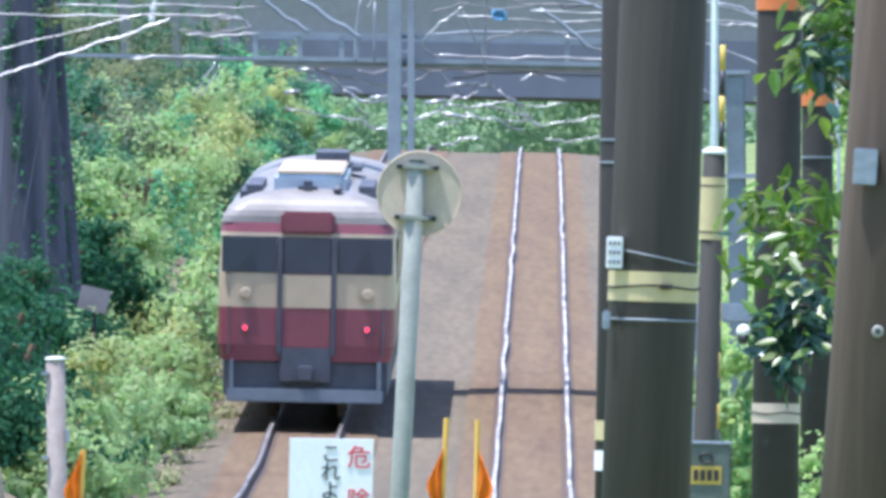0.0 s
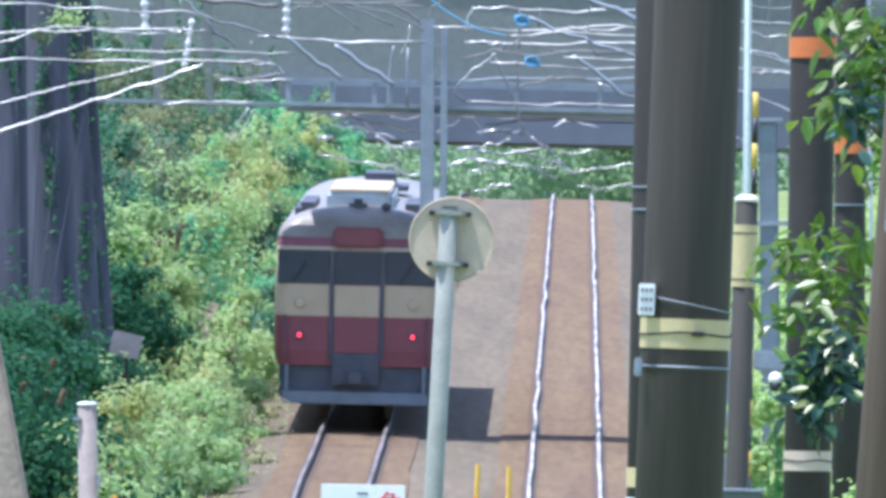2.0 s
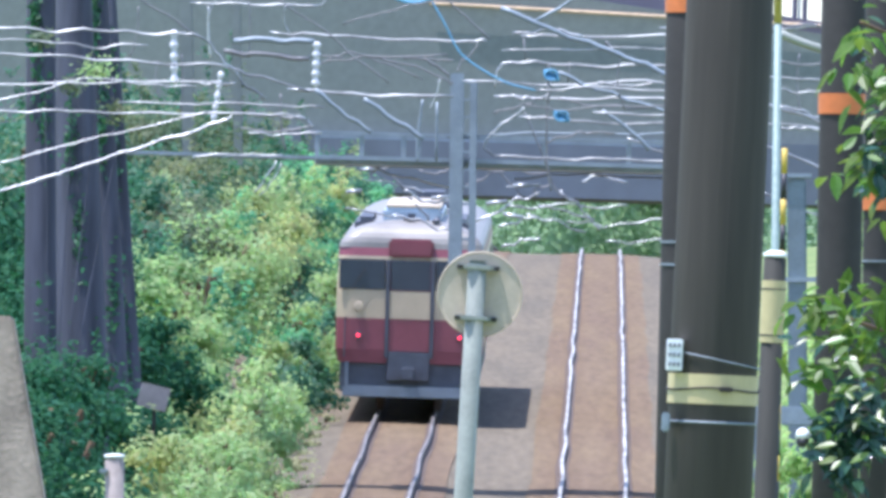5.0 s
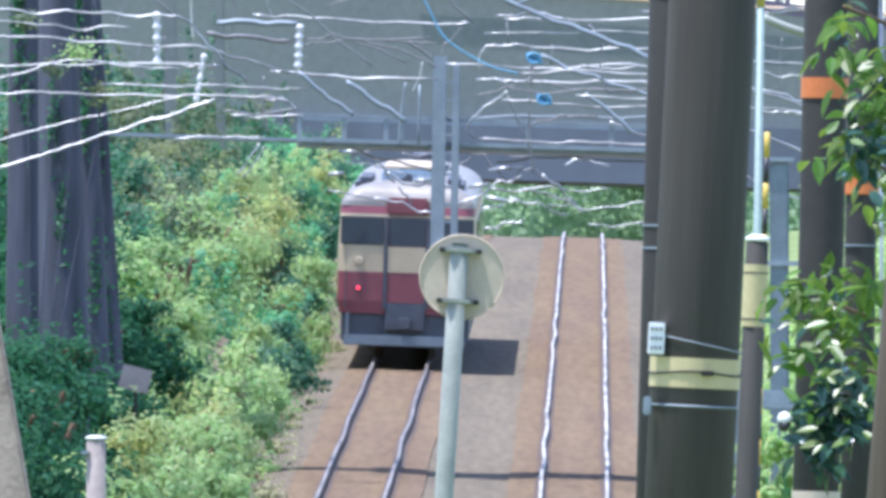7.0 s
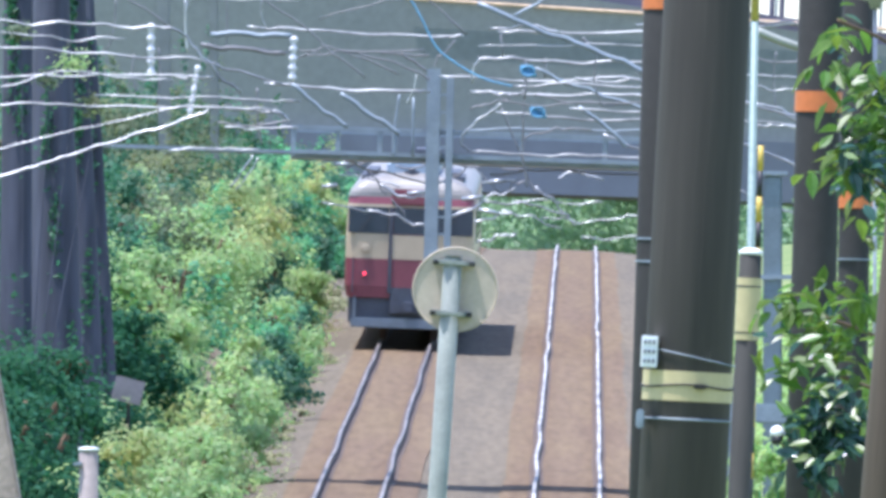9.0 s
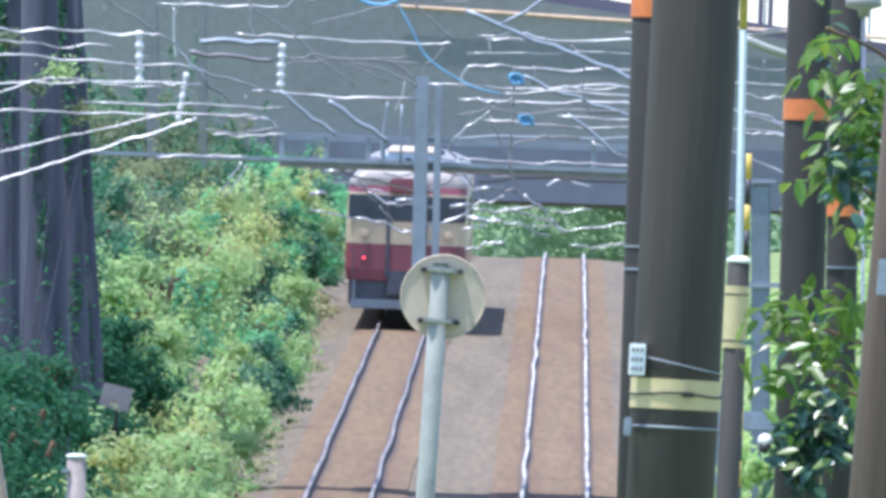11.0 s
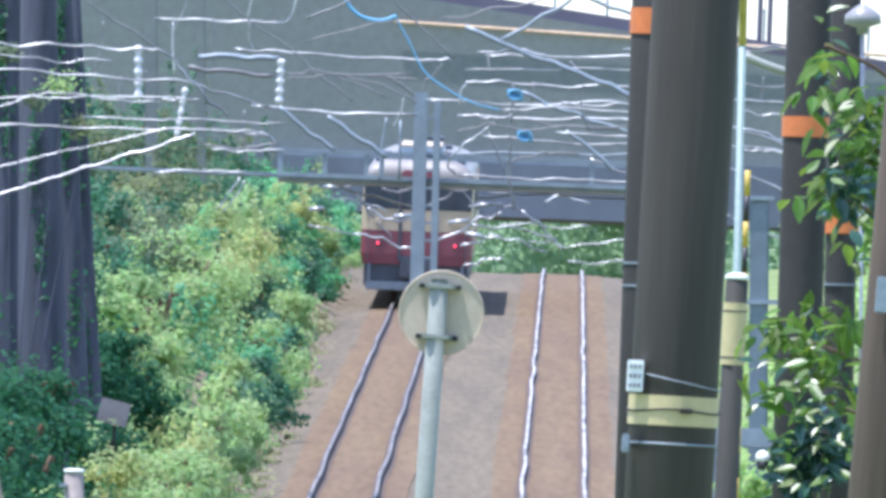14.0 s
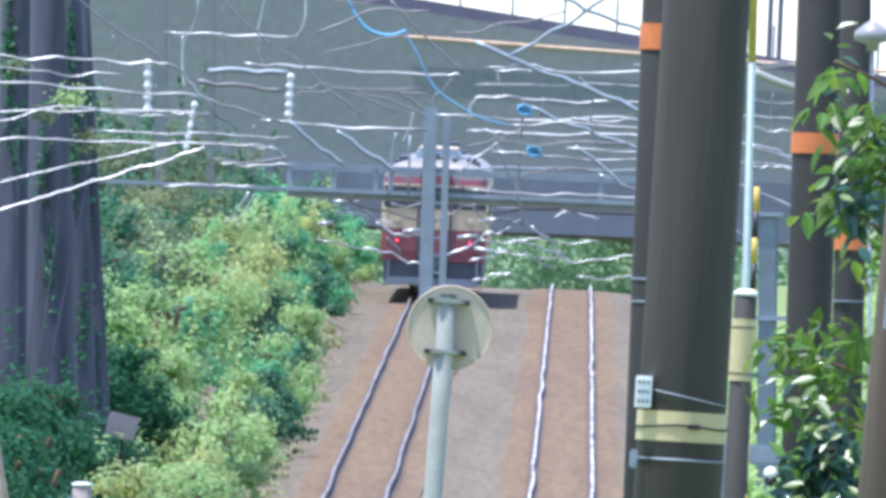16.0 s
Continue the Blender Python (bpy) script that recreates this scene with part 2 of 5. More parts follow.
def strip(name, us, heights, y0, y1, material, label, middle, skew):
    """A long bed that follows the grade; us: offsets across, with their heights over the rail head."""
    bm = bmesh.new()
    ys = [y0 + (y1 - y0) * i / 90 for i in range(91)]
    rng = random.Random(len(name))
    grid = []
    for y in ys:
        grid.append([bm.verts.new((middle + skew * y + u + (rng.uniform(-0.04, 0.04) if i in (0, len(us) - 1) else 0), y, rail_z(y) + h)) for i, (u, h) in enumerate(zip(us, heights))])
    for a, b in zip(grid, grid[1:]):
        for i in range(len(us) - 1):
            bm.faces.new((a[i], a[i + 1], b[i + 1], b[i]))
    return tagged(smooth(part(name, bm, material)), label, "ballast", kind="structure")


def build_tracks():
    strip("ballast_bed", (-5.4, -5.3, -3.7, -2.9, 0, 2.9, 5.2, 6.2), (0.40, 0.53, -0.26, -0.17, -0.2, -0.17, -0.3, -0.75), 120, 640, BALLAST, "pale pinkish crushed-stone ballast bed under both tracks", -1.72, 0.0065)
    for centre, skew in (LEFT_TRACK, RIGHT_TRACK):
        strip("track_bed", (-1.08, -0.55, 0.55, 1.08), (-0.166, -0.15, -0.15, -0.166), 120, 640, TRACKBED, "rust-stained ballast between the rails of a track", centre, skew)
        track = thing("railway_track", (0, 0, 0), "pair of worn steel rails climbing a grade", "track", "two parallel tracks")
        tagged(track, kind="structure")
        for side in (-1, 1):
            # a dark strip along each rail foot, then the head and web
            for nm, prof, mt in (("dark_rail_strip", ((-0.12, -0.158), (-0.11, -0.140), (0.11, -0.140), (0.12, -0.158)), RUST), ("rail_head", ((-0.030, -0.045), (-0.030, -0.008), (-0.020, 0), (0.020, 0), (0.030, -0.008), (0.030, -0.045)), RAIL if centre > -1 else RAIL_DULL),
                                 ("rail_web", ((-0.062, -0.15), (-0.062, -0.14), (-0.012, -0.12), (-0.012, -0.043), (0.012, -0.043), (0.012, -0.12), (0.062, -0.14), (0.062, -0.15)), RUST)):
                bm = bmesh.new()
                rows = []
                # a slight sideways waver shapes the heat shimmer into the rails
                for i in range(350):
                    y = 120 + i * 1.49
                    rows.append([bm.verts.new((centre + skew * y + side * 0.54 + u + 0.035 * noise.noise((y * 0.14, side, centre)), y, rail_z(y) + h)) for u, h in prof])
                for a, b in zip(rows, rows[1:]):
                    for k in range(len(prof)):
                        bm.faces.new((a[k], a[(k + 1) % len(prof)], b[(k + 1) % len(prof)], b[k]))
                part(nm, bm, mt, track)


# ---- foliage ----
def leaves(cloud, size, rng, material, name, parent, bend=0.25, droop=0.0, facing=None):
    """Many small folded leaves at the points of cloud, as one mesh; facing: the way that each one's clump faces."""
    n = len(cloud)
    c = np.asarray(cloud)
    a = rng.normal(size=(n, 3))
    a[:, 2] -= droop
    if facing is not None:
        up = facing + rng.normal(size=(n, 3)) * 0.38
        a -= up * (np.sum(a * up, axis=1) / np.sum(up * up, axis=1))[:, None]
    a /= np.linalg.norm(a, axis=1)[:, None]
    b = np.cross(a, rng.normal(size=(n, 3)) if facing is None else up)
    b /= np.linalg.norm(b, axis=1)[:, None]
    nn = np.cross(a, b)
    s = (size * rng.uniform(0.6, 1.3, n))[:, None]
    v = np.stack([c - a * s * 0.5, c + b * s * 0.27 + nn * s * bend * 0.3, c + a * s * 0.5 + nn * s * bend * 0.2, c - b * s * 0.27 + nn * s * bend * 0.3], 1).reshape(-1, 3)
    i = np.arange(n) * 4
    f = np.concatenate([np.stack([i, i + 1, i + 2], 1), np.stack([i, i + 2, i + 3], 1)])
    me = bpy.data.meshes.new(name)
    me.from_pydata(v.tolist(), [], f.tolist())
    me.materials.append(material)
    ob = new(name, me)
    ob.parent = parent
    return ob


def crown_cloud(rng, radius, height, n, lumps=16):
    """Points in an uneven crown made of ragged clumps and loose sprays, with gaps, and the way that each faces."""
    out, ways = [], []
    m_ = n // lumps
    for k in range(lumps):
        th, r = rng.uniform(0, 2 * pi), radius * rng.uniform(0.05, 0.95)
        z = height * rng.uniform(0.08, 0.92) * (1.0 - 0.3 * (r / radius) ** 2)
        cr = radius * rng.uniform(0.24, 0.46)
        d = rng.normal(size=(m_, 3)) * cr * 0.6 * np.array([1, 1, rng.uniform(0.45, 0.9)])
        c = np.array([r * cos(th), r * sin(th), z])
        spray = rng.normal(size=3) * [0.6, 0.6, 0.8]
        d[: m_ // 5] = spray * rng.uniform(0, 1, m_ // 5)[:, None] * radius * 0.8 + rng.normal(size=(m_ // 5, 3)) * 0.07
        out.append(d + c)
        ways.append(d / (np.linalg.norm(d, axis=1)[:, None] + 1e-6) + [0, -0.25, 0.45])
    pts = np.concatenate(out)
    pts[:, 2] = np.abs(pts[:, 2])
    return pts, np.concatenate(ways)


def bush(x, y, radius, height, material, seed, n=2600, leaf=0.2, name="bush", label="green bush on the railway bank"):
    rng = np.random.default_rng(seed)
    ob = thing(name, (x, y, ground_z(x, y) - 0.1), label, "bush" if name == "bush" else "tree", "bushes along the bank" if name == "bush" else "")
    pts, ways = crown_cloud(rng, radius, height, n, 10 if height < 3 * radius else 26)
    leaves(pts, leaf, rng, material, "foliage" if name == "bush" else "crown", ob, facing=ways)
    bm = bmesh.new()
    for k in range(6):
        th = rng.uniform(0, 2 * pi)
        r = radius * rng.uniform(0.2, 0.6)
        tube([(0.05 * cos(th), 0.05 * sin(th), 0), (r * 0.4 * cos(th), r * 0.4 * sin(th), height * 0.4), (r * cos(th), r * sin(th), height * 0.75)], 0.03 + 0.01 * height if height < 3 * radius else 0.012, 5, bm)
    part("stem" if name == "bush" else "trunk", bm, STEM if height < 3 * radius else LEAF_M, ob)
    return ob


def build_bank():
    rng = random.Random(4)
    k = 0
    tones = (LEAF_L, LEAF_Y, LEAF_L, LEAF_D, LEAF_L, LEAF_Y, LEAF_D)
    # rows of bushes climbing the bank beside the left track: offset, spacing, radius, height, leaf
    for u0, step, rad, high, leaf, n in ((-4.25, 5.0, 0.72, 1.35, 0.12, 3400), (-5.7, 6.0, 1.1, 2.3, 0.13, 5600), (-7.5, 7.5, 1.5, 2.5, 0.15, 6400), (-9.8, 10.0, 1.8, 2.7, 0.17, 6400)):
        y = 176.0 + 3 * (k % 2)
        while y < 412:
            k += 1
            patch = noise.noise((u0 * 0.55, y * 0.045, 3.7))
            mt = LEAF_D if patch < -0.3 else LEAF_L if patch > 0.08 or u0 > -5 else LEAF_Y
            # bushes near the cedars get their shade from the leaf colour
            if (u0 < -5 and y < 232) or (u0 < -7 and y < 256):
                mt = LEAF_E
            elif rng.random() < 0.15:
                mt = tones[rng.randrange(7)]
            if (y > 305 and u0 > -7 and rng.random() < 0.6) or (u0 > -7 and 262 < y <= 305 and rng.random() < 0.35):
                mt = LEAF_M if rng.random() < 0.7 else LEAF_D
            tall = rng.uniform(0.75, 1.15) * (0.72 if u0 < -7 and y < 262 else 1.0)
            u = u0 - rng.uniform(-0.25, 0.35)
            # back rows are shaded by darker leaf colours
            if u0 < -7 and y > 262:
                mt = LEAF_O if rng.random() < 0.6 else LEAF_D
                tall *= min(1.0, max(0.28, (420 - y) / 140))
            elif u0 < -5 and y > 340:
                tall *= 0.75
            if u0 > -5 and y > 300:
                u -= 0.45
            bush(bed_x(y) + u, y, rad * rng.uniform(0.85, 1.2), high * tall, mt, k, n, leaf, "bush" if high < 2.4 else "tree", "green bush on the railway bank" if high < 2.4 else "leafy young tree on the railway bank")
            y += step * rng.uniform(0.7, 1.2)
    for y in np.arange(196, 330, 4.5):
        k += 1
        bush(bed_x(y) + 6.1 + rng.uniform(-0.3, 0.5), y, rng.uniform(0.7, 1.0), rng.uniform(0.5, 0.9), GRASS, 600 + k, 1100, 0.15, "bush", "low pale green scrub beside the ballast")
    # dry weeds that spill over the edge of the ballast
    for y in np.arange(204, 345, 3.6):
        k += 1
        bush(bed_x(y) - 3.3 - 0.012 * max(0.0, y - 275) + rng.uniform(-0.3, 0.25), y, rng.uniform(0.2, 0.4), rng.uniform(0.18, 0.4), STRAW, 1000 + k, 700, 0.08, "bush", "low dry straw-coloured weeds at the ballast edge")
    # open side, beyond the right track
    for y in np.arange(190, 400, 9):
        k += 1
        bush(bed_x(y) + 9.2 + rng.uniform(-0.8, 1.5), y, rng.uniform(1.0, 1.5), rng.uniform(0.9, 1.5), GRASS, 400 + k, 1500, 0.17, "bush", "pale green bush on the open bank")
    for x, y in ((3.0, 147.0), (3.9, 148.0), (4.8, 146.5), (3.5, 149.0), (4.4, 149.5)):
        k += 1
        bush(x, y, 0.55, 2.45, GRASS, 800 + k, 2600, 0.12, "bush", "tall pale green grass clump by the guard beam")
    for x, y in ((2.8, 145.6), (3.1, 145.0), (3.4, 145.4)):
        k += 1
        bush(x, y, 0.3, 3.05, GRASS, 850 + k, 5200, 0.10, "bush", "tall pale green weeds before the guard beam")
    # woods beyond the crest, under and behind the bridge, with haze in their colour
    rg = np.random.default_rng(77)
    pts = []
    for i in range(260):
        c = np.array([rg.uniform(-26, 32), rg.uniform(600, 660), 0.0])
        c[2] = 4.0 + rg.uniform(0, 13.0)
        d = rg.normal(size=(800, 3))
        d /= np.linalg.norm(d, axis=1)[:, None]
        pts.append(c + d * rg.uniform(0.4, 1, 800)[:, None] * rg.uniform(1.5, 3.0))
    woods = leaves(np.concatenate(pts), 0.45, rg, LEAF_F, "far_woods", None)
    tagged(woods, "light green woods beyond the bridge, haze put into the leaf colour", "woods", kind="stuff")


def build_trunks():
    rng = np.random.default_rng(9)
    for lo, hi, w0, w1, seed in (((-6.907, 214.00, 1.710), (-7.154, 214.00, 9.068), 0.62, 0.40, 1), ((-6.174, 210.00, 1.755), (-6.572, 210.00, 9.473), 0.85, 0.42, 2), ((-5.894, 217.00, 1.744), (-6.531, 217.00, 10.926), 0.52, 0.20, 3), ((-5.650, 219.00, 1.748), (-6.231, 219.00, 8.738), 0.36, 0.14, 4)):
        lo, hi = Vector(lo), Vector(hi)
        foot = along(lo, hi, ground_z(lo.x, lo.y) - 0.3)
        top = along(lo, hi, hi.z + 2.0)
        ob = thing("cedar_tree", foot, "dark ivy-hung cedar trunk on the bank", "tree", "dark trunks on the bank")
        bm = bmesh.new()
        rows = []
        n = 26
        for i in range(18):
            q = (top - foot) * (i / 17)
            r = (w0 + (w1 - w0) * i / 17) / 2
            rows.append([bm.verts.new((q.x + r * (1 + 0.06 * noise.noise((cos(2 * pi * a / n) * 2.5 + seed, sin(2 * pi * a / n) * 2.5, i * 0.12))) * cos(2 * pi * a / n), q.y + r * sin(2 * pi * a / n), q.z)) for a in range(n)])
        for a, b in zip(rows, rows[1:]):
            for k in range(n):
                bm.faces.new((a[k], a[(k + 1) % n], b[(k + 1) % n], b[k]))
        bm.faces.new(rows[-1])
        smooth(part("trunk", bm, BARK, ob))
        cloud = []
        for k in range(4):
            f = rng.uniform(0.1, 0.75)
            c = np.array((top - foot) * f) + [rng.uniform(-0.3, 0.3) * w0, -w0 * 0.42, 0]
            cloud.append(c + rng.normal(size=(110, 3)) * [0.05, 0.06, 0.34])
        leaves(np.concatenate(cloud), 0.12, rng, LEAF_D, "ivy", ob, droop=0.5)
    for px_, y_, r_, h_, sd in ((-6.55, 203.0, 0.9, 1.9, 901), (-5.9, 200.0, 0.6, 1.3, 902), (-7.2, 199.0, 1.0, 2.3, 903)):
        bush(px_, y_, r_, h_, LEAF_E, sd, 7000, 0.09, "bush", "deep green bush below the cedars, shade put into the leaf colour")

    spray = thing("climbing_vine", (-6.6, 207.5, ground_z(-6.6, 207.5) - 0.2), "sunlit climbing vine hung over the cedar trunks", "vine")
    foot = np.array(spray.matrix_basis.translation)
    stem = bmesh.new()
    for c, r in (((-6.097, 207.50, 7.433), 0.22), ((-6.888, 207.50, 7.900), 0.16), ((-5.784, 207.50, 6.863), 0.20), ((-6.462, 207.50, 7.210), 0.14)):
        tube([(0, 0, 0), tuple(np.array(c) - foot + [0.05, 0, -0.4]), tuple(np.array(c) - foot)], 0.012, 5, stem)
        leaves(np.array(c) - foot + rng.normal(size=(170, 3)) * [r * 0.6, 0.1, r * 0.45], 0.09, rng, LEAF_L if r > 0.21 else LEAF_O, "foliage", spray, facing=np.tile([0.0, -0.3, 0.6], (170, 1)))
    part("stem", stem, BARK, spray)

build_ground()
build_tracks()
build_bank()
build_trunks()


# ---- the railcar ----
def plan(w, l, r, n=5):
    pts = []
    for cx, cy, a0 in ((w / 2 - r, r, -pi / 2), (w / 2 - r, l - r, 0), (-w / 2 + r, l - r, pi / 2), (-w / 2 + r, r, pi)):
        pts += [(cx + r * cos(a0 + pi / 2 * i / n), cy + r * sin(a0 + pi / 2 * i / n)) for i in range(n + 1)]
    return pts


def shell(levels, l=21.3, r=0.28, y0=0.0):
    """A closed body from plans (width, height, setback of the ends)."""
    bm = bmesh.new()
    rows = []
    for w, z, back in levels:
        rows.append([bm.verts.new((x, y0 + y + back, z)) for x, y in plan(w, l - 2 * back, r)])
    n = len(rows[0])
    for a, b in zip(rows, rows[1:]):
        for i in range(n):
            bm.faces.new((a[i], a[(i + 1) % n], b[(i + 1) % n], b[i]))
    bm.faces.new(list(reversed(rows[0])))
    bm.faces.new(rows[-1])
    return bm


def build_train():
    car = thing("railcar", (0, 0, 0), "maroon and cream single railcar with red tail lamps lit", "train")
    part("lower_panel", shell([(2.66, 1.05, 0.02), (2.76, 1.3, 0), (2.76, 1.88, 0)]), MAROON, car, "dull maroon lower side and end panels")
    part("waist_panel", shell([(2.76, 1.88, 0.003), (2.76, 2.40, 0.003)]), CREAM, car, "cream waist panels")
    part("window_band", shell([(2.755, 2.40, 0.01), (2.70, 3.0, 0.07)]), CREAM, car)
    part("eave_panel", shell([(2.72, 3.045, 0.06), (2.70, 3.2, 0.10)]), MAROON, car)
    part("cornice", shell([(2.735, 2.985, 0.055), (2.725, 3.045, 0.06)], r=0.285), CREAM, car)
    part("roof", smooth_roof(), ROOFPAINT, car, "pale cream weathered arched roof")
    for sx in (-1, 1):
        pane = part("end_window", box(sx * 0.9 - 0.43, sx * 0.9 + 0.43, -0.012, 0.05, 2.42, 2.98, 0.01), GLASS, car, "dark end window")
        part("wiper", tube([(sx * 0.9 - 0.2, -0.03, 2.42), (sx * 0.9 + 0.05, -0.03, 2.8)], 0.012, 6), BLACK, pane)
        part("door_post", box(sx * 0.42 - 0.035, sx * 0.42 + 0.035, -0.05, 0.02, 1.15, 2.98, 0.01), UNDER, car)
        part("grab_rail", tube([(sx * 1.2, -0.05, 1.15), (sx * 1.2, -0.05, 1.9)], 0.014, 6), UNDER, car)
        lamp = part("tail_lamp", turned([(0.075, 0), (0.075, 0.05)], 16), UNDER, car)
        lamp.matrix_basis = pose(sx * 0.95, 0.0, 1.56, 90)
        lens_ = part("lens", turned([(0.034, 0.05), (0.030, 0.06), (0.012, 0.066)], 16), TAIL, lamp, "glowing red tail lamp lens")
        head = part("head_lamp", turned([(0.09, 0), (0.09, 0.04), (0.07, 0.05)], 16), CREAM, car)
        head.matrix_basis = pose(sx * 0.95, 0.0, 2.1, 90)
    door = part("end_door", box(-0.385, 0.385, -0.02, 0.02, 1.15, 2.98, 0.015), MAROON, car, "maroon and cream gangway door")
    part("door_band", box(-0.38, 0.38, -0.026, 0.0, 1.88, 2.40, 0.004), CREAM, door)
    part("door_window", box(-0.375, 0.375, -0.03, 0.0, 2.41, 2.975, 0.01), GLASS, door, "dark door window")
    part("destination_box", box(-0.42, 0.42, -0.04, 0.35, 3.03, 3.38, 0.05), MAROON, car, "rounded maroon sign box over the door")
    for i in range(9):
        for sx in (-1, 1):
            x = sx * 1.372
            part("side_window", box(min(x, x + sx * 0.02), max(x, x + sx * 0.02), 2.2 + i * 1.75, 3.5 + i * 1.75, 2.2, 2.9, 0.005), GLASS, car)
    part("underframe", box(-1.28, 1.28, 0.1, 21.2, 0.50, 1.06, 0.02), UNDER, car)
    part("coupler_recess", box(-0.4, 0.4, -0.04, 0.12, 0.72, 1.28, 0.02), UNDER, car)
    guard = part("snow_guard", box(-1.22, 1.22, -0.06, 0.0, 0.41, 0.62, 0.02), SKIRT, car, "grey steel guard plate under the end")
    part("coupler", box(-0.12, 0.12, -0.32, 0.1, 0.75, 0.98, 0.03), UNDER, car)
    for sx in (-1, 1):
        part("guard_strut", box(sx * 1.15 - 0.03, sx * 1.15 + 0.03, -0.04, 0.02, 0.6, 1.06), SKIRT, car)
    for yb in (3.4, 17.9):
        bogie = part("bogie", box(-1.05, 1.05, yb - 1.5, yb + 1.5, 0.34, 0.6, 0.05), UNDER, car)
        for ya in (yb - 1.05, yb + 1.05):
            for sx in (-1, 1):
                w = smooth(part("wheel", turned([(0.42, -0.06), (0.43, 0.03), (0.45, 0.035), (0.45, 0.06)], 28), RUST, bogie))
                w.matrix_basis = pose(sx * 0.54, ya, 0.43, 0, -90 * sx, 0)
    # on the roof
    cooler = part("roof_unit", box(-0.56, 0.56, 1.0, 7.6, 3.3, 3.94, 0.07), mat("pale_blue_grey", (0.34, 0.42, 0.50), 0.4), car, "blue-grey roof cooling unit with pale top")
    part("unit_lid", box(-0.52, 0.52, 1.06, 7.5, 3.925, 3.985, 0.025), CREAM, cooler)
    part("roof_vent", box(-0.17, 0.13, 0.55, 0.95, 3.4, 3.84, 0.08), UNDER, car, "dark roof ventilator")
    part("whistle", turned([(0.05, 3.45), (0.05, 3.72), (0.09, 3.78), (0.02, 3.84)], 12), UNDER, car).matrix_basis = pose(0.45, 0.5, -0.05)
    for sx in (-1, 1):
        part("side_vent", box(sx * 0.88 - 0.22, sx * 0.88 + 0.22, 1.5, 6.0, 3.3, 3.74, 0.1), UNDER, car)
        part("side_vent", box(sx * 0.8 - 0.2, sx * 0.8 + 0.2, 12, 13.4, 3.3, 3.6, 0.1), UNDER, car)
    part("rear_unit", box(-0.25, 0.72, 8.5, 11.0, 3.55, 4.08, 0.22), UNDER, car, "dark roof unit")
    for o in car.children:
        if not o.name.startswith("bogie"):
            o.location.z -= 0.08
    return car


def smooth_roof():
    lev = [(2.70, 3.2, 0.10)]
    for i in range(1, 9):
        a = pi / 2 * i / 8.4
        lev.append((max(0.5, 2.70 * cos(a) ** 0.85), 3.2 + 0.52 * sin(a), 0.10 + 0.7 * (1 - cos(a))))
    return shell(lev, r=0.22)


railcar = build_train()


# ---- poles and signs by the crossing ----
def pole(name, low, high, dia, top, material, label, category="pole", taper=0.10, foot=-0.3):
    a, b = along(low, high, foot), along(low, high, top)
    ob = thing(name, leaning(a, b), label, category)
    l = (b - a).length
    smooth(part("shaft", turned([(dia / 2 * (1 + taper), 0), (dia / 2, l * 0.4), (dia / 2 * (1 - taper), l - 0.02), (dia / 2 * (1 - taper) - 0.02, l)], 40), material, ob))
    return ob, a, b


def sleeve(parent, name, z0, z1, r, material, label=""):
    return part(name, turned([(r, z0), (r, z1)], 40), material, parent, label)


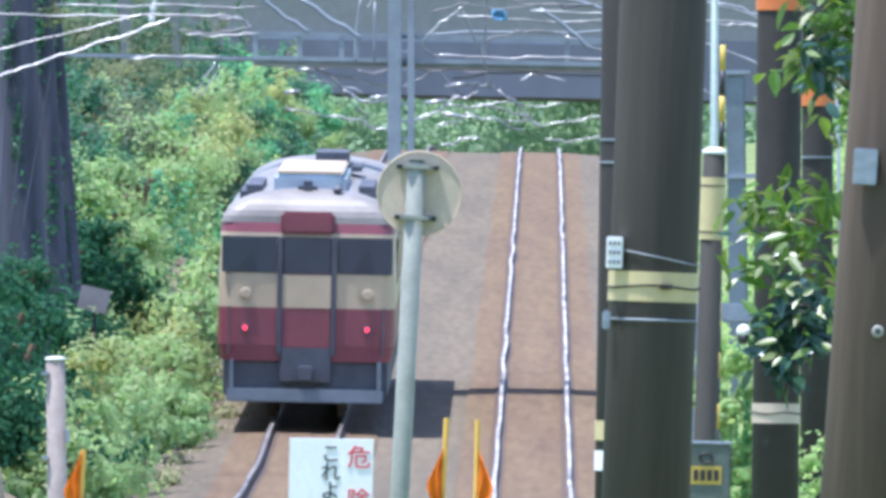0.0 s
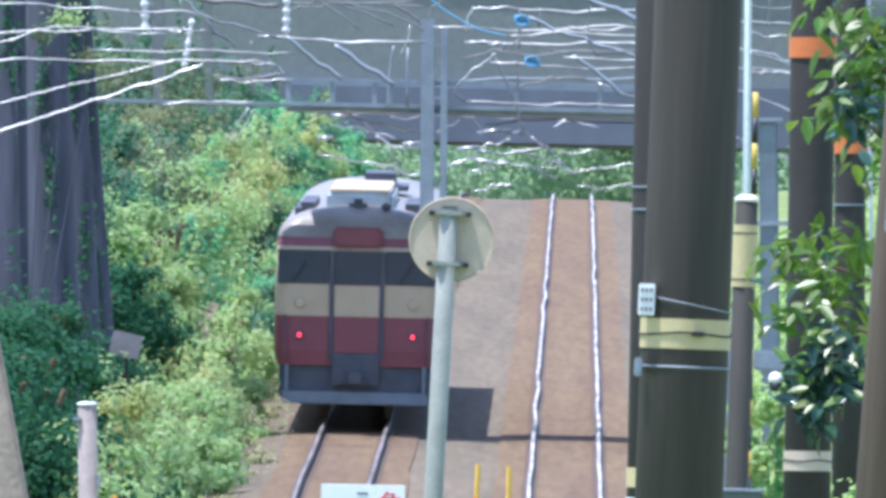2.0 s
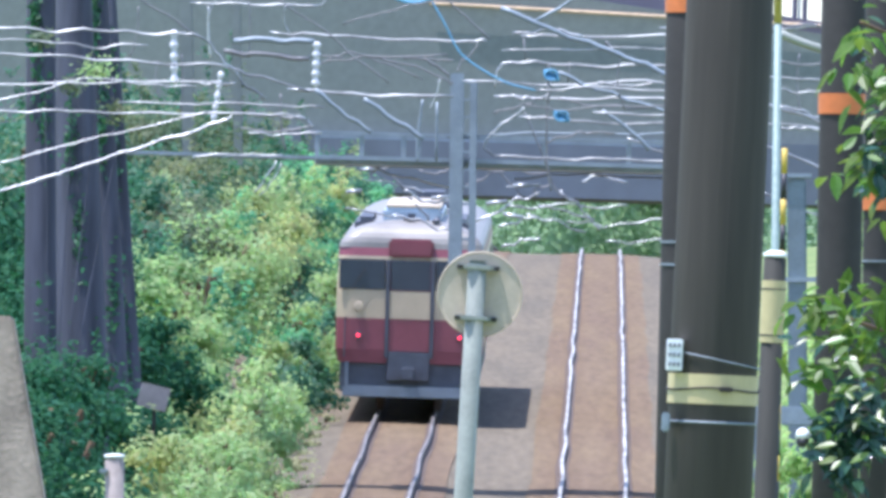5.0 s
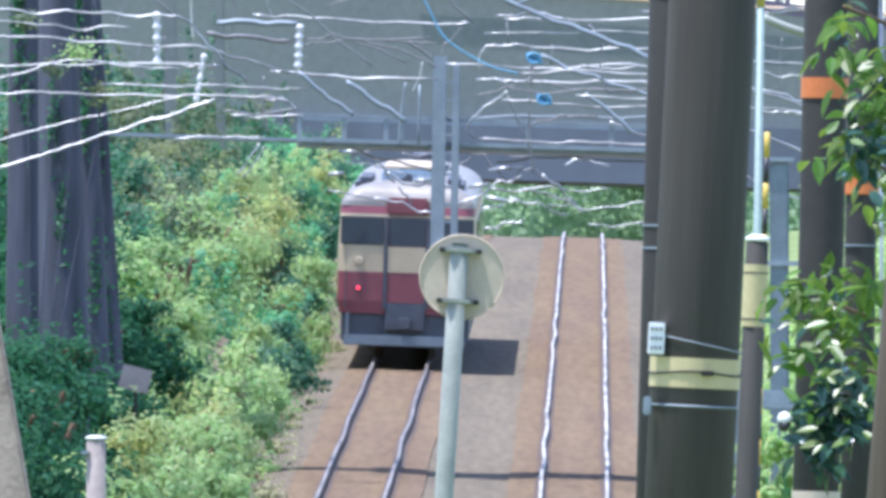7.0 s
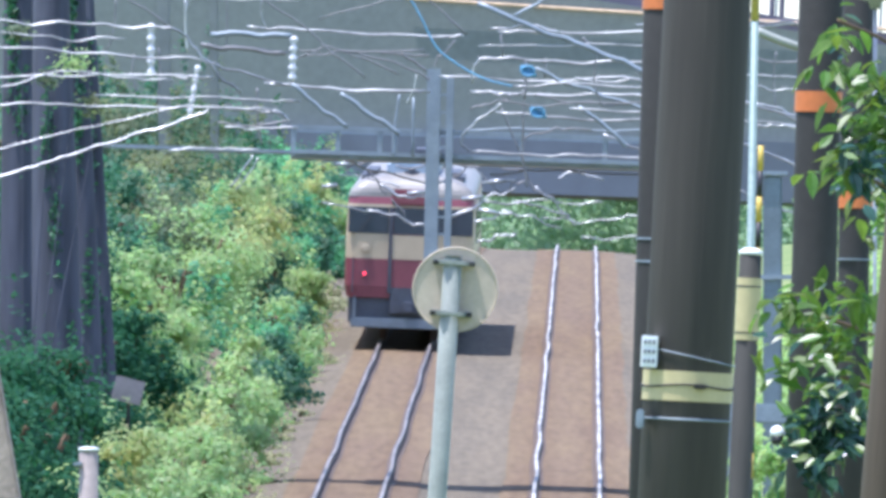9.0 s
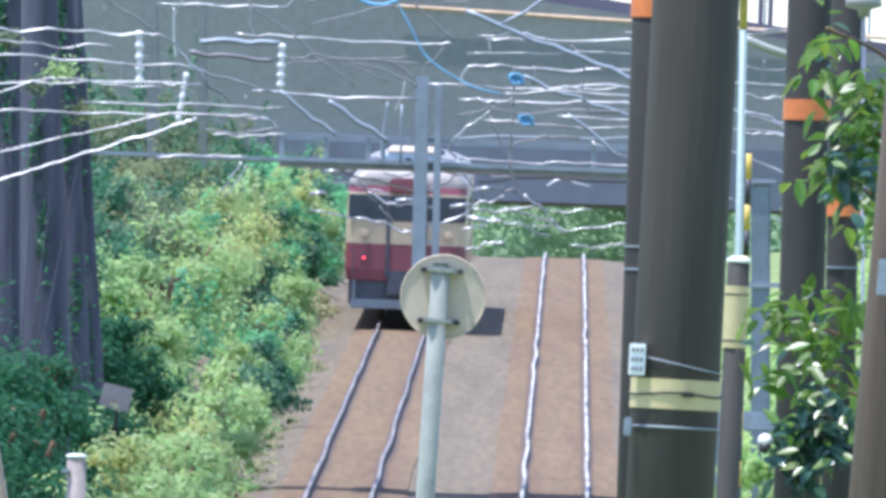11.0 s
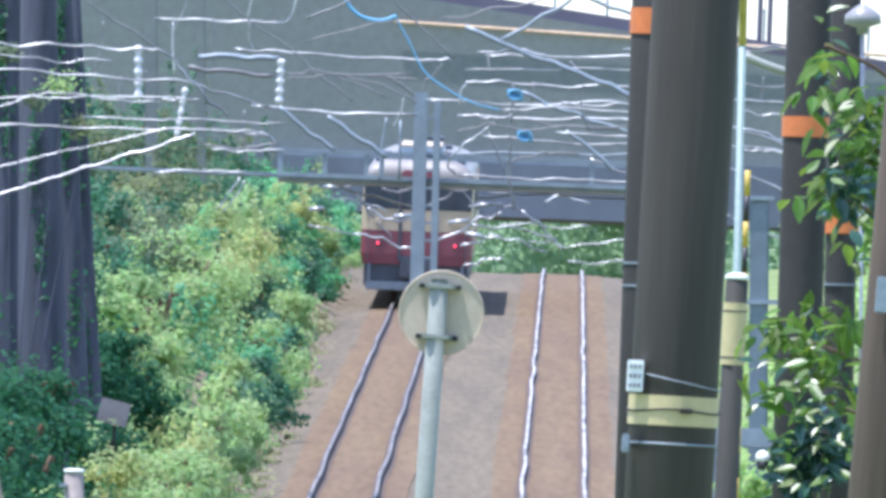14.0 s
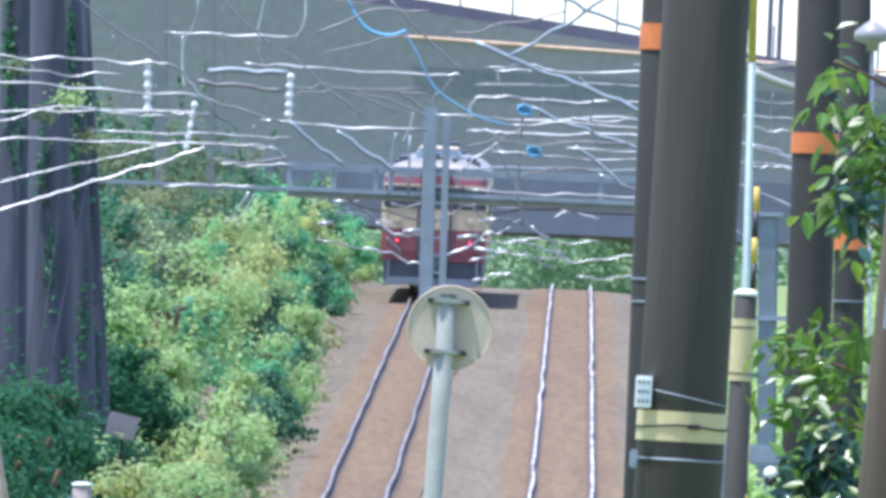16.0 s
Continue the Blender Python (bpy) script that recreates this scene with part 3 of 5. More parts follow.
def build_poles():
    up_, a, b = pole("utility_pole", (0.7639, 52.00, 2.004), (0.7932, 52.00, 3.840), 0.322, 9.0, CONCRETE, "weathered grey concrete utility pole with yellow sleeve", "utility pole", taper=0.03)
    h = lambda q: (Vector(q) - a).length
    r = 0.1745
    z0, z1 = h((0.774, 52.00, 2.727)), h((0.771, 52.00, 2.837))
    s = sleeve(up_, "reflective_sleeve", z0, z1, r - 0.008, BAND_Y, "pale yellow reflective sleeve")
    zm = (z0 + z1) / 2
    smooth(part("tie_wire", tube([(0.1695 * cos(t), 0.1695 * sin(t), zm + 0.006 * sin(3 * t)) for t in np.linspace(0, 2 * pi, 40)], 0.004, 6), DARKPOLE, s))
    part("tie_knot", box(0.02, 0.07, -0.186, -0.166, zm - 0.008, zm + 0.010, 0.004), DARKPOLE, s)
    zb = h((0.767, 52.00, 2.660))
    st = smooth(part("steel_strap", turned([(0.168, zb - 0.004), (0.168, zb + 0.004)], 40), STEEL, up_))
    part("buckle", box(-0.185, -0.155, -0.13, -0.09, zb - 0.04, zb + 0.03, 0.006), STEEL, st)
    zb = h((0.762, 52.00, 2.893))
    smooth(part("tie_wire", tube([(0.1695 * cos(t), 0.1695 * sin(t), zb - 0.03 * cos(t) + 0.0) for t in np.linspace(0, 2 * pi, 40)], 0.003, 6), STEEL, up_))
    zl0, zl1 = h((0.763, 52.00, 2.845)), h((0.760, 52.00, 2.961))
    pl = part("marker_plate", box(-0.178, -0.118, -0.150, -0.095, zl0, zl1, 0.003), WHITE, up_, "small white pole plate with grey marks")
    for k in range(3):
        zc = zl0 + (zl1 - zl0) * (0.2 + 0.3 * k)
        for j in range(3):
            part("mark", box(-0.170 + 0.016 * j, -0.160 + 0.016 * j, -0.154, -0.149, zc - 0.007, zc + 0.007), mat("plate_ink", (0.22, 0.23, 0.25), 0.6), pl)

    q, a, b = pole("thin_pole", (0.961, 75.00, 1.694), (0.941, 75.00, 4.340), 0.25, 8.5, DARKPOLE, "slim dark pole with orange sleeve", "pole")
    h2 = lambda v: (Vector(v) - a).length
    sleeve(q, "orange_sleeve", h2((0.867, 75.00, 4.812)), h2((0.861, 75.00, 4.950)), 0.128, BAND_O, "orange sleeve")
    for k in range(2):
        sleeve(q, "reflective_sleeve", h2((0.969, 75.00, 2.000)) - 0.16 * k, h2((0.967, 75.00, 2.105)) - 0.16 * k, 0.134, BAND_Y if k == 0 else WHITE)
    for y in (1, 2):
        sleeve(q, "strap", 0.12 * y + h2((0.941, 75.00, 3.350)), 0.12 * y + 0.01 + h2((0.941, 75.00, 3.350)), 0.13, STEEL)

    q, a, b = pole("dark_pole", (1.669, 70.00, 1.777), (1.645, 70.00, 4.247), 0.225, 9.0, DARKPOLE, "dark pole with orange and white sleeves", "pole")
    h3 = lambda v: (Vector(v) - a).length
    sleeve(q, "orange_sleeve", h3((1.656, 70.00, 4.192)), h3((1.652, 70.00, 4.293)), 0.118, BAND_O, "orange sleeve")
    sw = sleeve(q, "white_sleeve", h3((1.661, 70.00, 2.147)), h3((1.659, 70.00, 2.245)), 0.120, SIGNBACK, "beige sleeve")
    zt = h3((1.660, 70.00, 2.197))
    smooth(part("tie_wire", tube([(0.122 * cos(t), 0.122 * sin(t), zt + 0.004 * sin(4 * t)) for t in np.linspace(0, 2 * pi, 32)], 0.004, 6), DARKPOLE, sw))

    q, a, b = pole("far_pole", (2.275, 85.00, 1.585), (2.226, 85.00, 4.584), 0.190, 8.5, DARKPOLE, "dark pole with an orange sleeve behind leaves", "pole")
    h4 = lambda v: (Vector(v) - a).length
    sleeve(q, "orange_sleeve", h4((2.257, 85.00, 3.941)), h4((2.253, 85.00, 4.043)), 0.11, BAND_O, "orange sleeve")
    sleeve(q, "strap", h4((2.259, 85.00, 3.628)), h4((2.259, 85.00, 3.638)), 0.108, STEEL)

    q, a, b = pole("near_pole", (1.484, 48.00, 2.074), (1.568, 48.00, 3.770), 0.36, 9.0, BROWNPOLE, "brown-grey concrete pole with a small plate", "utility pole")
    h5 = lambda v: (Vector(v) - a).length
    part("plate", box(-0.155, -0.075, -0.2, -0.15, h5((1.418, 48.00, 3.133)), h5((1.415, 48.00, 3.256)), 0.004), STEEL, q, "grey metal plate")
    bolt = part("bolt", turned([(0.021, 0), (0.021, 0.018), (0.016, 0.024)], 20), POSTGREY, q, "pale ring-headed bolt")
    part("hole", turned([(0.009, 0.02), (0.009, 0.026)], 12), BLACK, bolt)
    bolt.matrix_basis = pose(-0.035, -0.178, h5((1.471, 48.00, 2.639)), 90)

    # short post with yellow sleeve, and its cabinet
    q, a, b = pole("marker_post", (1.128, 60.00, 2.123), (1.145, 60.00, 3.377), 0.098, 3.377, mat("weathered_post", (0.055, 0.052, 0.042), 0.75, vary=0.4, scale=7, fine=30, stretch=(1, 1, 0.1)), "short weathered post with a long yellow sleeve", "post", taper=0.02)
    h6 = lambda v: (Vector(v) - a).length
    s = sleeve(q, "yellow_sleeve", h6((1.146, 60.00, 3.000)), h6((1.148, 60.00, 3.264)), 0.0525, BAND_Y, "pale yellow sleeve")
    for yy in (h6((1.145, 60.00, 3.031)), h6((1.141, 60.00, 3.228))):
        sleeve(s, "strap", yy - 0.003, yy + 0.003, 0.054, BLACK)
    smooth(part("cap", turned([(0.050, h6((1.153, 60.00, 3.363))), (0.052, h6((1.153, 60.00, 3.377))), (0.025, h6((1.152, 60.00, 3.391)))], 32), WHITE, q, "pale cap"))
    c = (1.124, 58.50, 1.923)
    cab = thing("control_cabinet", (c[0], c[1], -0.3), "grey steel trackside cabinet with a yellow notice", "cabinet")
    top = 2.145 + 0.3
    part("body", box(-0.085, 0.085, -0.1, 0.12, 0, top, 0.008), mat("cabinet_grey", (0.10, 0.13, 0.115), 0.5), cab)
    part("lid", box(-0.09, 0.09, -0.105, 0.125, top, top + 0.012, 0.003), STEEL, cab)
    nb = part("notice", box(-0.08, 0.045, -0.104, -0.098, top - 0.165, top - 0.09), YELLOW, cab, "yellow notice with dark marks")
    for k in range(4):
        part("mark", box(-0.07 + 0.028 * k, -0.05 + 0.028 * k, -0.107, -0.103, top - 0.15, top - 0.105), BLACK, nb)
    part("emblem", tube([(-0.02 + 0.025 * cos(t), -0.106, top - 0.055 + 0.02 * sin(t)) for t in np.linspace(0, 2 * pi, 16)], 0.006, 6), BLACK, cab)

    # crossing barrier, raised, beside a pale pipe
    lo, hi = (1.259, 66.00, 3.360), (1.236, 66.00, 4.812)
    a, b = along(lo, hi, -0.3), along(lo, hi, 8.0)
    pipe = thing("pipe_post", leaning(a, b), "slim pale blue pipe with an olive top", "pipe")
    l0 = (along(lo, hi, 4.522) - a).length
    smooth(part("lower_pipe", turned([(0.018, 0), (0.018, l0)], 16), PALEBLUE, pipe))
    smooth(part("upper_pipe", turned([(0.019, l0), (0.019, (b - a).length)], 16), mat("olive_pipe", (0.5, 0.42, 0.12), 0.5), pipe, "olive yellow upper length"))
    lo, hi = (1.314, 67.00, 2.191), (1.309, 67.00, 3.934)
    a, b = along(lo, hi, 0.8), along(lo, hi, 3.960)
    arm = thing("crossing_barrier", leaning(a, b), "raised crossing barrier in yellow and black stripes", "barrier")
    l = (b - a).length
    n = int(l / 0.12)
    for k in range(n):
        smooth(part("stripe", turned([(0.014, l * k / n), (0.014, l * (k + 1) / n)], 12), YELLOW if k % 2 else BLACK, arm))
    base = thing("barrier_machine", (a.x, a.y, -0.3), "grey crossing barrier machine", "barrier")
    part("housing", box(-0.2, 0.2, -0.2, 0.2, 0, 1.12, 0.03), STEEL, base)

    # the round sign, seen from behind
    lo, hi = (-0.272, 100.00, 1.326), (-0.196, 100.00, 3.720)
    q, a, b = pole("round_sign", lo, hi, 0.135, hi[2], POSTGREY, "back of a round sign on a grey steel post", "sign", taper=0.03)
    face = Vector((-0.175, 100.12, 3.487))
    inv = q.matrix_basis.inverted()
    cen = inv @ face
    disc = part("disc", turned([(0.296, 0), (0.304, 0.004), (0.304, 0.018), (0.296, 0.022), (0.289, 0.010)], 64), SIGNBACK, q, "cream-painted round metal plate")
    disc.matrix_basis = Matrix.Translation(cen) @ pose(0, 0, 0, 90)
    for dz in (0.185, -0.175):
        br = part("bracket", box(cen.x - 0.17, cen.x + 0.13, 0.075, 0.105, cen.z + dz - 0.022, cen.z + dz + 0.022, 0.006), POSTGREY, q, "channel bracket with bolts")
        part("clamp", box(cen.x * 0.3 - 0.09, cen.x * 0.3 + 0.09, -0.078, 0.08, cen.z + dz - 0.018, cen.z + dz + 0.018, 0.008), POSTGREY, q)
        for sx in (-0.15, 0.11):
            part("bolt", box(cen.x + sx - 0.02, cen.x + sx + 0.02, 0.05, 0.078, cen.z + dz - 0.014, cen.z + dz + 0.014, 0.004), DARKPOLE, br)
    part("cap", box(-0.07, 0.07, -0.07, 0.07, (b - a).length, (b - a).length + 0.006, 0.002), POSTGREY, q)

    # left post
    q, a, b = pole("white_post", (-1.886, 70.00, 1.703), (-1.909, 70.00, 2.397), 0.098, 2.397, mat("grey_post", (0.34, 0.285, 0.26), 0.6), "plain grey post with a white cap", "post", taper=0.02)
    l = (b - a).length
    smooth(part("cap", turned([(0.052, l - 0.008), (0.052, l + 0.004), (0.03, l + 0.01)], 24), WHITE, q, "white cap"))
    part("fitting", box(-0.075, -0.03, -0.05, 0.0, l - 0.085, l - 0.065, 0.004), STEEL, q)
    part("fitting", box(0.045, 0.065, -0.05, 0.0, l - 0.42, l - 0.35, 0.004), STEEL, q)
    part("fitting", box(-0.075, -0.04, -0.05, 0.0, l - 0.5, l - 0.48, 0.004), STEEL, q)

    # warning board
    c = Vector((-0.798, 105.00, 1.692))
    board = thing("warning_board", (c.x, c.y, -0.3), "white warning board with red and black characters", "sign")
    zt = c.z + 0.3
    part("panel", box(-0.312, 0.312, -0.012, 0.012, zt - 0.95, zt, 0.004), WHITE, board)
    for sx in (-0.25, 0.25):
        part("leg", box(sx - 0.025, sx + 0.025, 0.012, 0.06, 0, zt - 0.05, 0.004), STEEL, board)
    for text, x, z0, mt, nm in (("危険", 0.205, zt - 0.2, RED, "red_character"), ("これより", -0.005, zt - 0.165, BLACK, "black_character")):
        for k, ch in enumerate(text):
            cu = bpy.data.curves.new(nm, "FONT")
            cu.body, cu.size, cu.extrude, cu.offset = ch, (0.18 if mt is RED else 0.152), 0.003, 0.0
            cu.align_x = "CENTER"
            cu.materials.append(mt)
            t = new(nm, cu)
            t.parent = board
            t.matrix_basis = pose(x, -0.016, z0 - (0.32 if mt is RED else 0.138) * k, 90)

    # flags
    for (tx, mx, side) in (((0.051, 104.00, 1.869), (0.034, 104.00, 1.278), -1), ((0.277, 103.00, 1.869), (0.277, 103.00, 1.296), 1), ((-1.709, 68.00, 1.970), (-1.718, 68.00, 1.734), -1)):
        a, b = along(mx, tx, -0.3), Vector(tx)
        sc = tx[1] / 104
        fl = thing("signal_flag", leaning(a, b), "furled orange flag on a thin yellow stick", "flag", "orange flags by the crossing")
        l = (b - a).length
        part("stick", turned([(0.02 * sc, 0), (0.02 * sc, l)], 10), FLAGPOLE, fl)
        bm = bmesh.new()
        rows = []
        for i in range(9):
            z = l - (0.22 if sc > 0.8 else 0.0) - 0.05 * i * sc
            w = 0.11 * sc * (0.25 + 0.75 * min(1.0, i / 4) * (1.0 if i < 6 else (9 - i) / 4))
            rows.append([bm.verts.new((side * (0.0 + w * j / 5) + 0.01 * side, -0.025 + 0.03 * sc * sin(j * 1.7 + i * 0.5), z - 0.012 * j)) for j in range(6)])
        for r0, r1 in zip(rows, rows[1:]):
            for j in range(5):
                bm.faces.new((r0[j], r0[j + 1], r1[j + 1], r1[j]))
        bmesh.ops.solidify(bm, geom=bm.faces[:], thickness=0.004)
        smooth(part("cloth", bm, FLAG, fl, "bright orange cloth"))


build_poles()


# ---- beside the poles ----
def build_right_side():
    # equipment mast and a guard beam behind the poles
    lo, hi = Vector((3.149, 150.00, 2.713)), Vector((3.066, 150.00, 5.202))
    a = along(lo, hi, -0.6)
    m_ = thing("equipment_mast", leaning(a, hi), "blue-grey painted equipment mast on the bank", "mast")
    l = (hi - a).length
    part("shaft", box(-0.10, 0.10, -0.1, 0.1, 0, l, 0.02), mat("blue_grey_paint", (0.17, 0.22, 0.25), 0.6), m_)
    part("cross_bar", box(-0.3, 0.35, -0.13, -0.1, l - 1.1, l - 1.05), STEEL, m_)
    part("cap", box(-0.16, 0.16, -0.14, 0.14, l, l + 0.05, 0.01), STEEL, m_)
    c = (3.157, 149.00, 2.663)
    gb = thing("guard_beam", (c[0], c[1], -0.6), "grey guard beam on short posts", "barrier")
    part("beam", box(-0.6, 1.0, -0.06, 0.0, c[2] + 0.6 - 0.09, c[2] + 0.6 + 0.12, 0.02), STEEL, gb)
    for x in (-0.5, 0.9):
        part("post", box(x - 0.05, x + 0.05, 0.0, 0.1, 0, c[2] + 0.7), STEEL, gb)
    for c, r in (((2.117, 81.00, 2.267), 0.10), ((2.166, 80.00, 2.210), 0.10), ((2.044, 79.50, 2.100), 0.08)):
        bush(c[0], c[1], r, (c[2] + 0.4) * 1.02, GRASS, int(c[1] * 10), 2600, 0.05, "bush", "slender pale green shrub between the poles")
    # small white lamp on a bracket
    c = Vector((1.498, 70.00, 2.591))
    lamp = thing("bracket_lamp", c, "small white domed lamp with a dark underside", "lamp")
    smooth(part("dome", turned([(0.035, -0.01), (0.036, 0.01), (0.028, 0.03), (0.008, 0.042)], 20), WHITE, lamp))
    smooth(part("lens", turned([(0.012, -0.055), (0.028, -0.045), (0.033, -0.01)], 20), BLACK, lamp))
    part("bracket", tube([(0.0, 0.01, 0.0), (0.12, 0.03, 0.0)], 0.012, 8), STEEL, lamp)
    # guy rod with its bell insulator
    top, foot = Vector((2.162, 80.00, 5.673)), Vector((2.235, 80.00, 3.370))
    g = thing("guy_rod", leaning(foot, top), "pale vertical guy rod with a bell insulator", "guy wire")
    l = (top - foot).length
    smooth(part("rod", turned([(0.011, -2.5), (0.011, l)], 10), WIRE, g))
    z = (Vector((2.184, 80.00, 5.091)) - foot).length
    smooth(part("bell", turned([(0.03, z - 0.09), (0.035, z - 0.05), (0.105, z - 0.03), (0.10, z + 0.02), (0.05, z + 0.06), (0.02, z + 0.08)], 28), mat("bell_glaze", (0.30, 0.30, 0.30), 0.35), g, "grey bell insulator"))
    # thick insulated arm behind the pale pipe
    arm = thing("strain_insulator", (0, 0, 0), "buff strain insulator on a wire end", "insulator")
    smooth(part("sleeve", tube(curve_points([(2.283, 120.00, 5.926), (2.478, 120.00, 5.853), (2.697, 120.00, 5.790)]), 0.036), POSTGREY, arm))
    smooth(part("tail", tube(curve_points([(2.111, 120.00, 6.005), (2.283, 120.00, 5.926)]), 0.03), CABLE, arm))


def big_leaves(tips, size, rng, parent, face=(-0.2, -0.5), spread=0.28, fold=0.10, flat=False):
    """Pointed, folded leaves that hang from twig points."""
    bm = bmesh.new()
    for q in tips:
        out = Vector((rng.uniform(-1, 1), rng.uniform(-0.7, 0.7), rng.uniform(-1.0, 0.35))).normalized()
        up = Vector((rng.gauss(face[0], spread), rng.gauss(face[1], spread), 1.0)).normalized()
        if flat:
            out = (out - up * out.dot(up)).normalized()
        side = out.cross(up).normalized()
        nrm = side.cross(out)
        l = size * rng.uniform(0.65, 1.25)
        q = Vector(q)
        mid = [bm.verts.new(q + out * l * f - nrm * l * 1.2 * fold * f * f) for f in (0, 0.25, 0.5, 0.75, 1.0)]
        for sgn in (-1, 1):
            edge = [bm.verts.new(q + out * l * f + side * sgn * l * w + nrm * l * (fold * w / 0.2 - 1.2 * fold * f * f)) for f, w in ((0.22, 0.17), (0.48, 0.21), (0.75, 0.13))]
            for quad in ((mid[0], edge[0], mid[1]), (mid[1], edge[0], edge[1], mid[2]), (mid[2], edge[1], edge[2], mid[3]), (mid[3], edge[2], mid[4])):
                bm.faces.new(quad)
    return part("foliage", bm, LEAF_N, parent, "glossy pointed green leaves")


def build_cherry():
    rng = random.Random(21)
    base = (1.893, 57.00, 3.190)
    tree = thing("cherry_tree", (base[0], base[1], -0.3), "young roadside tree with glossy drooping leaves", "tree")
    o = Vector((base[0], base[1], -0.3))
    trunk = tube([(0, 0, 0), (0.03, 0, 1.5), (-0.02, 0.05, 3.2), (0.02, 0, 5.0)], 0.07, 10)
    smooth(part("trunk", trunk, STEM, tree))
    tips = []
    # limb end, spread across, spread upright, number of leaves
    for end, sx, sz, n in (((1.371, 56.00, 3.082), 0.12, 0.09, 48), ((1.448, 56.00, 2.850), 0.12, 0.10, 16), ((1.540, 57.00, 2.650), 0.15, 0.08, 18), ((1.344, 57.00, 2.699), 0.05, 0.05, 12),
                           ((1.556, 56.00, 3.740), 0.08, 0.06, 34), ((1.584, 56.00, 3.865), 0.10, 0.09, 60), ((1.611, 56.00, 4.034), 0.09, 0.05, 26), ((1.384, 56.00, 4.080), 0.04, 0.02, 6), ((1.413, 56.00, 3.678), 0.04, 0.02, 10),
                           ((1.383, 56.00, 4.260), 0.02, 0.09, 9), ((1.671, 57.00, 3.591), 0.12, 0.12, 50), ((1.750, 57.00, 2.819), 0.15, 0.12, 60)):
        e = Vector(end) - o
        s0 = Vector((0, 0, max(0.8, e.z - 0.35)))
        m_ = (s0 + e) / 2 + Vector((0, 0, 0.08))
        smooth(part("limb", tube(curve_points([s0, m_, e]), 0.008, 6), STEM, tree))
        for k in range(int(n * 1.4)):
            tips.append((e.x + rng.gauss(0, sx * 0.72), e.y + rng.gauss(0, 0.12), e.z + rng.gauss(0, sz * 0.8)))
    big_leaves(tips, 0.105, rng, tree)
    sunny = []
    for c, n in (((1.374, 55.30, 2.937), 7), ((1.410, 55.30, 2.867), 6), ((1.457, 55.30, 2.751), 8), ((1.279, 55.30, 2.801), 5), ((1.242, 55.30, 2.922), 3), ((1.360, 55.30, 2.659), 4), ((1.505, 55.30, 2.631), 3), ((1.309, 55.30, 2.514), 3), ((1.455, 55.30, 3.946), 4), ((1.405, 55.30, 3.767), 3)):
        for k in range((n + 1) // 2):
            sunny.append((c[0] - o.x + rng.gauss(0, 0.05), c[1] - o.y - rng.uniform(0, 0.1), c[2] - o.z + rng.gauss(0, 0.045)))
    big_leaves(sunny, 0.085, rng, tree, (-0.28, -1.05), 0.12, 0.03, True)
    # inner leaves whose darker colour stands for the crown's shade
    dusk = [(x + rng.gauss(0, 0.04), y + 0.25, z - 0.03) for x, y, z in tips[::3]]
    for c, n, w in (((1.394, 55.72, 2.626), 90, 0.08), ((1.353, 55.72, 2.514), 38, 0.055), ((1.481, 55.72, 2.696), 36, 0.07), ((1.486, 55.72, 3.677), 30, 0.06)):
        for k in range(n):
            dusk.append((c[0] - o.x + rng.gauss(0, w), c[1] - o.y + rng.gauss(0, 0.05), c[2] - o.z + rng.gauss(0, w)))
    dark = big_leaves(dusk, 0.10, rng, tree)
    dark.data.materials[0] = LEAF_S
    fringe = []
    for c, n in (((1.179, 55.70, 3.111), 8), ((1.234, 55.70, 3.134), 8), ((1.150, 55.70, 2.954), 8), ((1.231, 55.70, 2.845), 8), ((1.336, 55.70, 3.071), 12), ((1.428, 55.70, 2.984), 10), ((1.512, 55.70, 3.143), 8),
                 ((1.306, 55.70, 4.084), 5), ((1.366, 55.70, 3.941), 5), ((1.308, 55.70, 3.649), 5), ((1.374, 55.70, 3.685), 6), ((1.497, 55.70, 4.034), 6), ((1.370, 55.70, 4.197), 4)):
        for k in range(n):
            fringe.append((c[0] - o.x + rng.gauss(0, 0.04), c[1] - o.y + rng.gauss(0, 0.04), c[2] - o.z + rng.gauss(0, 0.03)))
    big_leaves(fringe, 0.115, rng, tree, (-0.1, -0.35), 0.2, 0.08)


